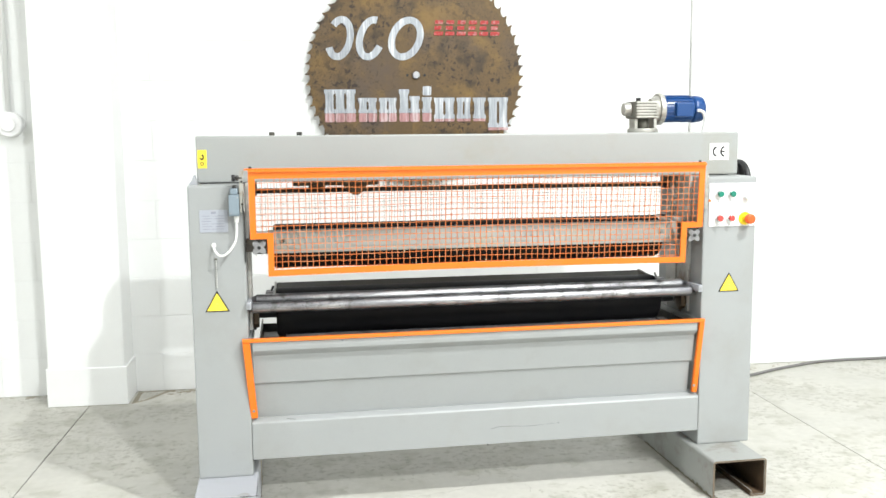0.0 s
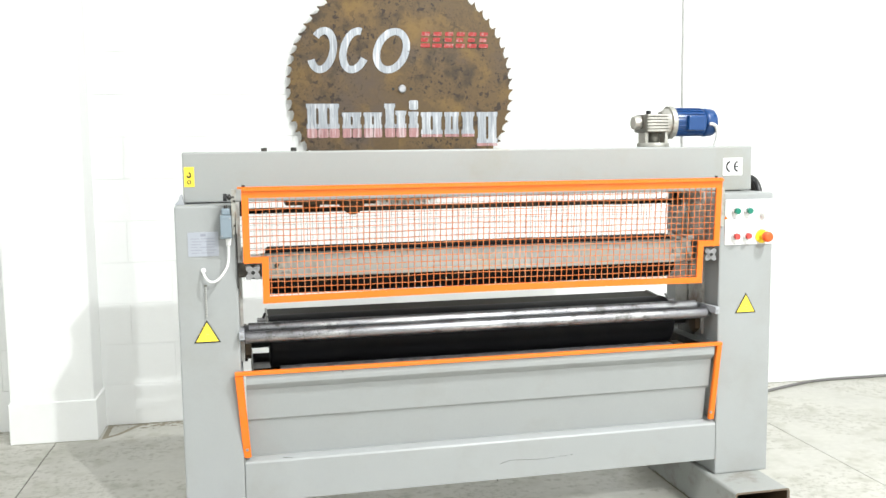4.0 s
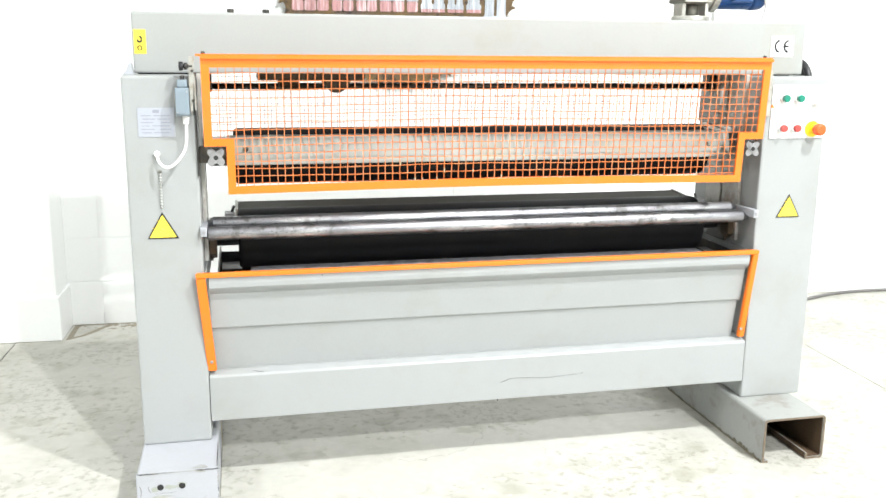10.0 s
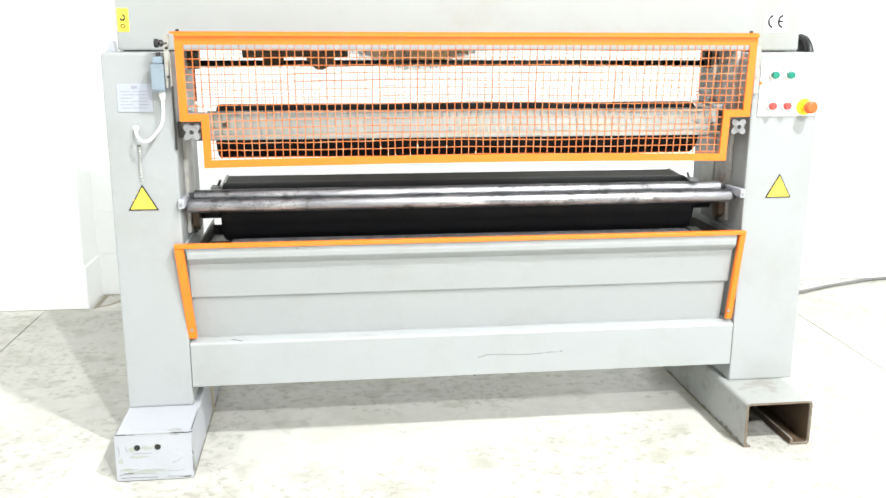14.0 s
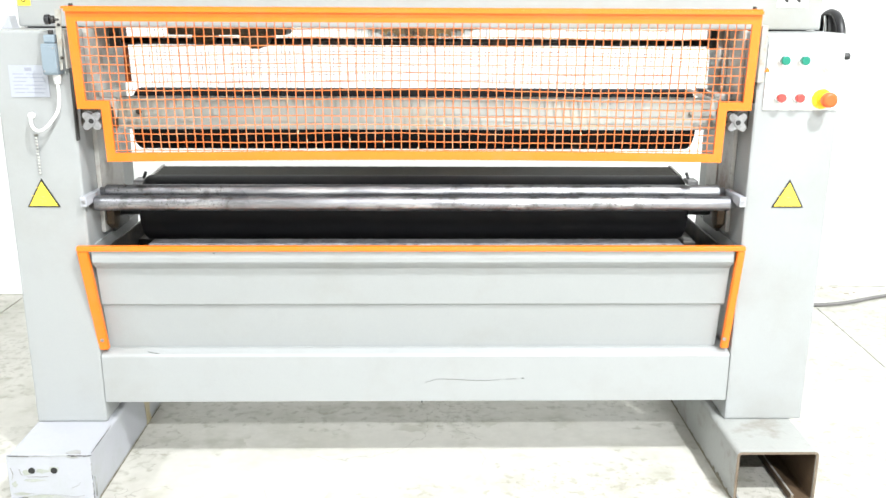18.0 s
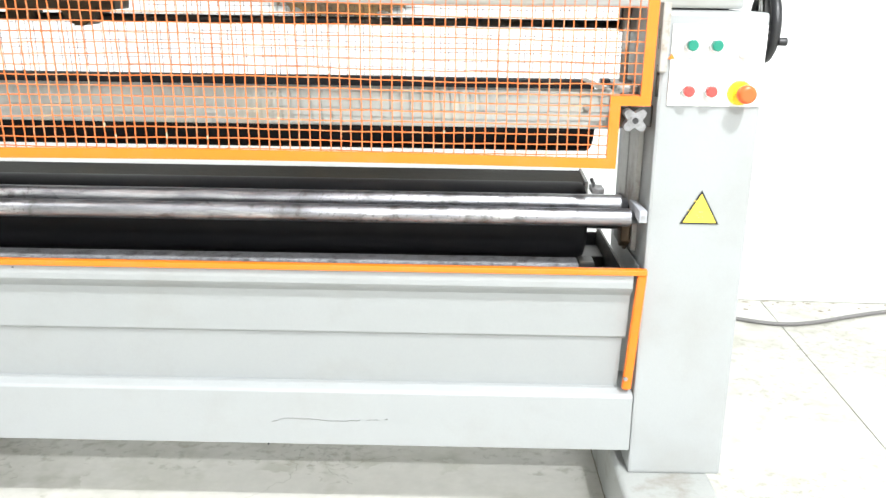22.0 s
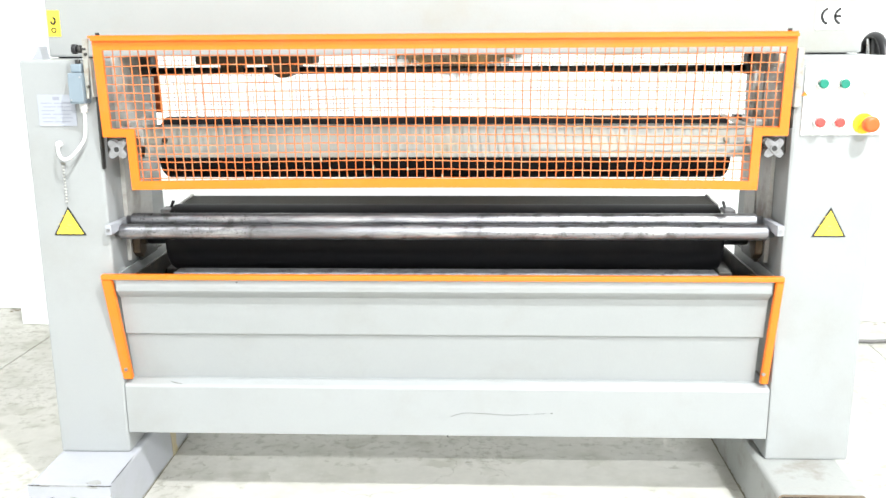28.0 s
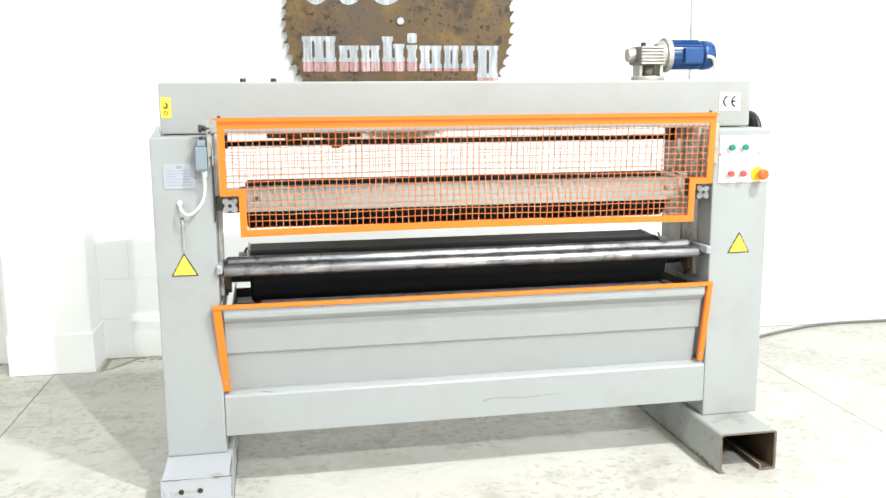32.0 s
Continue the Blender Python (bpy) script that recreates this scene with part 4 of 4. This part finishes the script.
for s in (1, -1):
    part("plate_end", prism_bm([(0.262, 0.70), (0.378, 0.70), (0.388, 0.795), (0.262, 0.788)], "x", *sorted((s * 0.731, s * 0.738))), SLIDE, machine)
    part("thumb_screw", cyl_bm((s * 0.748, 0.235, 0.785), (s * 0.740, 0.235, 0.803), 0.0042, seg=12, bevel=0.001), BLACK if s < 0 else KNOB, machine)
    part("scraper_end", box_bm(*sorted((s * 0.739, s * 0.768)), 0.205, 0.255, 0.772, 0.785, 0.002), KNOB, machine)
for xa, xb, y, z in ((-0.812, 0.800, 0.036, 0.761), (-0.800, 0.786, 0.088, 0.779)):
    rod = part("support_rod", cyl_bm((xa, y, z), (xb, y, z), 0.0192, seg=32, bevel=0.004), ROD_STEEL, machine, "worn bright steel support rod")
    part("rod_neck", cyl_bm((xa - 0.013, y, z), (xb + 0.013, y, z), 0.0125, seg=24), STEEL, rod)
part("cross_shaft", cyl_bm((-0.80, 0.30, 1.148), (0.80, 0.30, 1.148), 0.0092, seg=20), DARK_STEEL, machine, "dark steel cross shaft")
jack = part("lifting_gear", box_bm(-0.66, -0.345, 0.25, 0.35, 1.166, 1.195, 0.006), GREASE, machine, "greasy brown lifting gear under the beam")
part("gear_casing", prism_bm([(-0.475, 1.17), (-0.385, 1.17), (-0.395, 1.145), (-0.42, 1.130), (-0.44, 1.130), (-0.46, 1.145)], "y", 0.255, 0.345, 0.003), GREASE, jack)
part("gear_casing", cyl_bm((-0.60, 0.30, 1.168), (-0.54, 0.30, 1.168), 0.03, seg=24, bevel=0.004), GREASE, jack)

# glue tray
tray = part("glue_tray", prism_bm([(0.035, 0.648), (0.035, 0.560), (0.40, 0.560), (0.40, 0.630), (0.396, 0.630), (0.396, 0.564), (0.039, 0.564), (0.039, 0.648)], "x", -0.79, 0.79), TRAY_STEEL, machine, "glue-stained steel tray below the lower roll")
for s in (1, -1):
    part("tray_end", box_bm(*sorted((s * 0.786, s * 0.791)), 0.035, 0.40, 0.56, 0.648, 0.001), DARK_STEEL, tray)
    part("tray_block", box_bm(*sorted((s * 0.725, s * 0.785)), 0.26, 0.36, 0.566, 0.606, 0.003), DARK_STEEL, tray)
part("scraper_bar", box_bm(-0.700, 0.700, 0.078, 0.130, 0.634, 0.642, 0.001), SCRAPER, tray, "scraper bar crusted with dried glue")
part("scraper_block", box_bm(0.702, 0.735, 0.080, 0.130, 0.636, 0.646, 0.002), DARK_STEEL, tray)

# front apron: leans out towards its top
def lean(z):
    return 0.018 - (z - 0.40) * 0.15


def leaning(profile, x0, x1):
    return prism_bm([(lean(z) + dy, z) for dy, z in profile], "x", x0, x1)


apron = part("upper_apron_panel", leaning([(-0.005, 0.652), (-0.0088, 0.634), (-0.0097, 0.622), (-0.004, 0.613), (0.006, 0.603), (0.009, 0.599), (0.008, 0.500), (0.013, 0.494), (0.028, 0.494), (0.028, 0.652)], -0.812, 0.802), GREY, machine)
part("lower_apron_panel", leaning([(0.0145, 0.4935), (0.015, 0.366), (0.036, 0.366), (0.036, 0.4935)], -0.812, 0.795), GREY, machine)
part("front_beam", prism_bm([(0.0, 0.229), (0.0, 0.3575), (0.004, 0.363), (0.024, 0.371), (0.12, 0.371), (0.12, 0.229)], "x", LX1 + 0.001, RX0 - 0.001, 0.002), GREY, machine)
jag = random.Random(12)
scr = [Vector((p.x, p.y, p.z + jag.uniform(-0.0009, 0.0009))) for p in curve_points([(0.022, -0.0003, 0.283), (0.05, -0.0003, 0.292), (0.10, -0.0003, 0.292), (0.16, -0.0003, 0.288), (0.22, -0.0003, 0.2905)], 7)]
part("scratch", tube_bm([(0.235, -0.0003, 0.2915), (0.25, -0.0003, 0.2925), (0.262, -0.0003, 0.2922)], 0.0004, 5), DARK_STEEL, machine, "fine dark scratch in the paint")
part("scratch", tube_bm([(0.276, -0.0003, 0.2935), (0.282, -0.0003, 0.2945)], 0.0009, 5), DARK_STEEL, machine, "fine dark scratch in the paint")
part("scratch", tube_bm(scr, 0.00042, 5), DARK_STEEL, machine, "fine dark scratch in the paint")
part("scratch", tube_bm(curve_points([(-0.705, 0.012, 0.3672), (-0.69, 0.008, 0.3656), (-0.675, 0.005, 0.3642)], 4), 0.0007, 5), DARK_STEEL, machine, "fine dark scratch in the paint")
part("top_edge_strip", box_bm(-0.846, 0.829, lean(0.66) - 0.012, lean(0.66) + 0.006, 0.6525, 0.6645, 0.002), ORANGE, machine, "orange edge strip along the apron")


def trim(xo0, xi0, xo1, xi1):
    """A folded side strip from the top edge down to the front beam."""
    own = bmesh.new()
    rows = []
    for xa, xb, z in ((xo0, xi0, 0.652), (xo1, xi1, 0.377)):
        y = lean(z) - (0.012 if z > 0.5 else 0.020)
        rows.append([own.verts.new(c) for c in ((xa, y, z), (xb, y, z), (xb, y + 0.016, z), (xa, y + 0.016, z))])
    for k in range(4):
        own.faces.new((rows[0][k], rows[0][(k + 1) % 4], rows[1][(k + 1) % 4], rows[1][k]))
    own.faces.new(rows[0])
    own.faces.new(list(reversed(rows[1])))
    bmesh.ops.recalc_face_normals(own, faces=own.faces[:])
    bmesh.ops.bevel(own, geom=own.edges[:], offset=0.002, segments=2, affect="EDGES")
    return own


trim_l = part("side_edge_strip", trim(-0.846, -0.821, -0.827, -0.803), ORANGE, machine, "orange edge strip down the apron")
part("screw", cyl_bm((-0.816, lean(0.405) - 0.021, 0.405), (-0.816, lean(0.405) - 0.016, 0.405), 0.005, seg=12, bevel=0.001), STEEL, trim_l)
trim_r = part("side_edge_strip", trim(0.829, 0.810, 0.820, 0.801), ORANGE, machine, "orange edge strip down the apron")
part("screw", cyl_bm((0.806, lean(0.405) - 0.021, 0.405), (0.806, lean(0.405) - 0.016, 0.405), 0.005, seg=12, bevel=0.001), STEEL, trim_r)


# mesh guards
def guard(y_top, y_low, front):
    """A stepped frame of flat bars with welded wire mesh."""
    top, step, low, w = 1.243, 1.008, 0.877, 0.021
    outer = {-1: 0.807, 1: 0.808} if front else {-1: 0.846, 1: 0.872}
    inner = {-1: 0.751, 1: 0.749} if front else outer

    def tilt(bm):
        for v in bm.verts:
            v.co.y += y_low + (y_top - y_low) * (v.co.z - low) / (top - low)
        return bm
    fr = box_bm(-outer[-1], outer[1], -0.004, 0.004, top - 0.034, top)
    box_bm(-outer[-1] - (0.012 if front else 0), outer[1], 0.004, 0.03, top - 0.006, top - 0.0005, bm=fr)
    box_bm(-outer[-1], outer[1], -0.012, -0.004, top - 0.012, top - 0.004, bm=fr)
    for s in (1, -1):
        xo, xi = outer[s], inner[s]
        box_bm(*sorted((s * xo, s * (xo - w))), -0.004, 0.004, step + w - 0.004, top - 0.034, bm=fr)
        if front:
            box_bm(*sorted((s * xo, s * (xi - w))), -0.004, 0.004, step - 0.002, step + w - 0.004, bm=fr)
            box_bm(*sorted((s * xi, s * (xi - w))), -0.004, 0.004, low + w, step - 0.002, bm=fr)
    bow = [-inner[-1] + (inner[1] + inner[-1]) * k / 12 for k in range(13)] if front else [-0.72 + 0.12 * k for k in range(13)]
    rise = [(0.006 if front else 0.0) * math.sin(math.pi * k / 12) for k in range(13)]
    edge = [(x, low + r_) for x, r_ in zip(bow, rise)] + [(x, low + w + r_) for x, r_ in reversed(list(zip(bow, rise)))]
    prism_bm(edge, "y", -0.004, 0.004, bm=fr)
    frame_ob = part("guard_frame", tilt(fr), ORANGE if front else REAR_ORANGE, machine, "orange painted guard frame" if front else "orange guard frame behind the rolls, shade put into its colour")
    rng = random.Random(7 if front else 8)
    r, pitch = (0.00122 if front else 0.0007), 0.0208
    verts, faces = [], []

    def wire(points, along):
        base = len(verts)
        for p in points:
            for k in range(4):
                a = math.radians(45 + 90 * k)
                c, s_ = r * 1.2 * math.cos(a), r * 1.2 * math.sin(a)
                verts.append((p[0] + (c if along == "z" else 0), p[1] + s_, p[2] + (c if along == "x" else 0)))
        for i in range(len(points) - 1):
            for k in range(4):
                a, b = base + i * 4 + k, base + i * 4 + (k + 1) % 4
                faces.append((a, b, b + 4, a + 4))
    nx = int((outer[-1] + outer[1]) / pitch)
    phase = rng.random() * 6
    for i in range(1, nx):
        x = -outer[-1] + i * pitch
        z0 = low + 0.01 if -inner[-1] + 0.006 < x < inner[1] - 0.006 else step + 0.004
        n = max(4, int((top - 0.02 - z0) / pitch))
        off = rng.uniform(-0.0012, 0.0012)
        pts = []
        for j in range(n + 1):
            z = z0 + (top - 0.02 - z0) * j / n
            pts.append((x + off + 0.0005 * math.sin(z * 31 + phase + i * 0.4), 0.0012 * (1 if (i + j) % 2 else -1), z))
        wire(pts, "z")
    nz = int((top - low) / pitch)
    for j in range(1, nz):
        z = low + 0.006 + j * pitch
        ends = inner if z < step + 0.006 else outer
        xa, xb = -ends[-1] + 0.008, ends[1] - 0.008
        n = int((xb - xa) / pitch)
        pts = []
        for i in range(n + 1):
            x = xa + (xb - xa) * i / n
            sag = 0.0030 * math.sin(x * 4.1 + phase) * math.sin((z - low) * 9) + 0.0012 * math.sin(x * 9.3 + j * 0.9) + 0.0005 * math.sin(x * 37 + j)
            pts.append((x, 0.0012 * (1 if (i + j) % 2 else -1), z + sag))
        wire(pts, "x")
    me = bpy.data.meshes.new("wire_mesh")
    me.from_pydata([(x, y + y_low + (y_top - y_low) * (z - low) / (top - low) + (0.006 if front else -0.006), z) for x, y, z in verts], [], faces)
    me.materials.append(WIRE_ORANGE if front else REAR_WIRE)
    ob = new("wire_mesh", me)
    ob.parent = frame_ob
    tagged(ob, "orange painted welded wire mesh, worn and spotted with glue" if front else "rear welded wire mesh, backlit darkness put into its colour")


guard(-0.045, -0.020, True)
guard(0.43, 0.46, False)
for bx, by in ((-0.80, -0.040), (0.795, -0.040)):
    part("hinge_bolt", cyl_bm((bx, by + 0.012, 1.242), (bx, by + 0.012, 1.249), 0.005, seg=8), DARK_STEEL, machine)

for x, z in ((-0.508, 0.645), (-0.802, 0.624), (0.012, 0.197 + FZ)):
    y = lean(z) - 0.0055 if z > 0.5 else -0.0005
    part("paint_dot", cyl_bm((x, y - 0.001, z), (x, y + 0.001, z), 0.0024, seg=8), INK, machine)

# glue drips on the front mesh
rng = random.Random(21)
for k in range(11):
    i, j = rng.randint(5, 70), rng.choice((1, 1, 1, 2, 2, 3, 4))
    x, z = -0.807 + i * 0.0208 + rng.uniform(-0.001, 0.001), 0.883 + j * 0.0208 + rng.uniform(-0.002, 0.006)
    y = -0.020 - 0.025 * (z - 0.877) / 0.366 + 0.005
    own = bmesh.new()
    bmesh.ops.create_icosphere(own, subdivisions=2, radius=1.0)
    a, b = rng.uniform(0.0014, 0.0026), rng.uniform(0.003, 0.0095)
    for v in own.verts:
        v.co = Vector((x + v.co.x * a * rng.uniform(0.8, 1.2), y + v.co.y * 0.0022, z + v.co.z * b * rng.uniform(0.8, 1.2)))
    for f in own.faces:
        f.smooth = True
    part("glue_drip", own, GLUE, machine, "pale dried glue on the wire mesh" if k == 0 else "")

# wear on the edges of the pale foot
for k in range(44):
    edge = rng.choice("tttbbrrs")
    if edge in "tb":
        x, z = rng.uniform(-1.01, -0.83), (CZ0 - 0.0005 if edge == "t" else FZ + rng.uniform(0.004, 0.03))
        pts = [(x + q * rng.uniform(0.004, 0.011), -0.1832, z + rng.uniform(-0.0012, 0.0008)) for q in range(4)]
    elif edge == "r":
        z = rng.uniform(FZ + 0.02, CZ0 - 0.03)
        pts = [(-0.8068 + rng.uniform(-0.001, 0.0006), -0.1825, z + q * 0.006) for q in range(4)]
    else:
        y = rng.uniform(-0.17, -0.05)
        pts = [(-0.8085, y + q * 0.012, CZ0 + rng.uniform(-0.0005, 0.0008)) for q in range(4)]
    part("worn_edge", tube_bm(pts, rng.uniform(0.0006, 0.0014), 5), GREY_WORN if k % 2 else DARK_STEEL, base_l)
part("glue_run", prism_bm([(0.235, CZ0 - 0.012), (0.262, CZ0 - 0.010), (0.30, FZ + 0.09), (0.292, FZ + 0.03), (0.305, FZ + 0.002), (0.262, FZ + 0.002), (0.255, FZ + 0.06)], "x", -0.8078, -0.8066), GLUE, base_l, "yellowed glue run on the foot")


def blotch(cx, cz, rx, rz, y, mat, parent, points=11):
    """A thin smear with a ragged outline on an upright face."""
    pts = [(cx + rx * rng.uniform(0.6, 1.15) * math.cos(k * math.tau / points), cz + rz * rng.uniform(0.5, 1.2) * math.sin(k * math.tau / points)) for k in range(points)]
    return part("smear", prism_bm(pts, "y", y - 0.0004, y + 0.0004), mat, parent)


for cx, cz, rx, rz in ((-0.968, 0.094, 0.010, 0.010), (-0.928, 0.099, 0.017, 0.008), (-0.899, 0.104, 0.014, 0.012), (-1.000, 0.062, 0.008, 0.010), (-0.955, 0.073, 0.030, 0.004), (-0.93, 0.028, 0.060, 0.005), (-0.985, 0.035, 0.020, 0.006)):
    blotch(cx, FZ + cz, rx, rz, -0.1835, OLIVE, base_l)
for hx in (-0.954, -0.899):
    part("hole_rim", cyl_bm((hx, -0.1842, FZ + 0.1005), (hx, -0.1838, FZ + 0.1005), 0.0084, seg=20), INK, base_l)
for x0, x1, z in ((-0.968, -0.915, 0.083), (-1.004, -0.955, 0.036), (-0.945, -0.885, 0.034), (-1.002, -0.905, 0.012), (-0.88, -0.815, 0.010)):
    line = [(x0 + (x1 - x0) * k / 6, -0.1838, FZ + z + rng.uniform(-0.0016, 0.0016)) for k in range(7)]
    part("scuff", tube_bm(line, rng.uniform(0.0004, 0.0007), 5), GREY_WORN if z > 0.02 else GRIME, base_l)
part("paint_chip", prism_bm([(-0.868, CZ0 - 0.002), (-0.842, CZ0 - 0.001), (-0.836, CZ0 - 0.006), (-0.848, CZ0 - 0.008), (-0.862, CZ0 - 0.006)], "y", -0.1838, -0.1832), GREY_WORN, base_l)

# grime along the floor edge of both feet, higher towards the open end
for face, y_from, y_to, parent in ((0.8026, -0.180, 0.45, base_r), (-0.8072, -0.170, 0.40, base_l)):
    y, lower, upper = y_from, [], []
    while y < y_to:
        lower.append((y, FZ))
        high = 0.011 if face > 0 else 0.005
        upper.append((y, FZ + rng.uniform(0.25, 1.0) * high * (1.5 if -0.14 < y < -0.02 else 1.0)))
        y += rng.uniform(0.003, 0.009)
    part("floor_grime", prism_bm(lower + upper[::-1], "x", face - 0.0006, face + 0.0002), GRIME, parent, "brown grime along the floor edge")
machine.location.z -= FZ

# ---- pieces: floor slabs and wall blocks ----
xs = [X0 - 0.2, -5.05, -1.724, 1.596, 4.9, X1 + 0.2]
ys = [Y0 - 0.2, -2.4, Y1 + 0.2]
for xa, xb in zip(xs, xs[1:]):
    for ya, yb in zip(ys, ys[1:]):
        ga, gb = (0.0024 if abs(v + 1.724) < 0.01 else 0.0015 for v in (xa, xb))
        part("slab", box_bm(xa + ga, xb - gb, ya + 0.0017, yb - 0.0017, -0.05, 0.0, 0.001), CONCRETE, floor)

BW, BH = 0.40, 0.20
block = box_bm(-BW / 2 + 0.0008, BW / 2 - 0.0008, 0.0, 0.03, -BH / 2 + 0.0018, BH / 2 - 0.0018, 0.0008)
block_me = bpy.data.meshes.new("block")
block.to_mesh(block_me)
block.free()
block_me.materials.append(WALL)
rest_v, rest_f = [], []
row = 0
z = BH / 2
while z < H:
    x = X0 + (BW / 2 if row % 2 else 0.0)
    while x < X1 + BW:
        if z < 2.3 and -2.9 < x < 2.9 and not (-1.85 < x - BW / 2 and x + BW / 2 < -1.6):
            ob = new("block", block_me)
            ob.parent = wall_north
            ob.location = (x, Y1, z)
        else:
            b = len(rest_v)
            for dx in (-1, 1):
                for dz in (-1, 1):
                    for y in (Y1, Y1 + 0.03):
                        rest_v.append((x + dx * (BW / 2 - 0.0008), y, z + dz * (BH / 2 - 0.0018)))
            rest_f += [(b, b + 4, b + 6, b + 2), (b, b + 1, b + 5, b + 4), (b + 2, b + 6, b + 7, b + 3), (b, b + 2, b + 3, b + 1), (b + 4, b + 5, b + 7, b + 6)]
        x += BW
    z += BH
    row += 1
me = bpy.data.meshes.new("far_blocks")
me.from_pydata(rest_v, [], rest_f)
me.materials.append(WALL)
far = new("far_blocks", me)
far.parent = wall_north
tagged(far, kind="stuff")
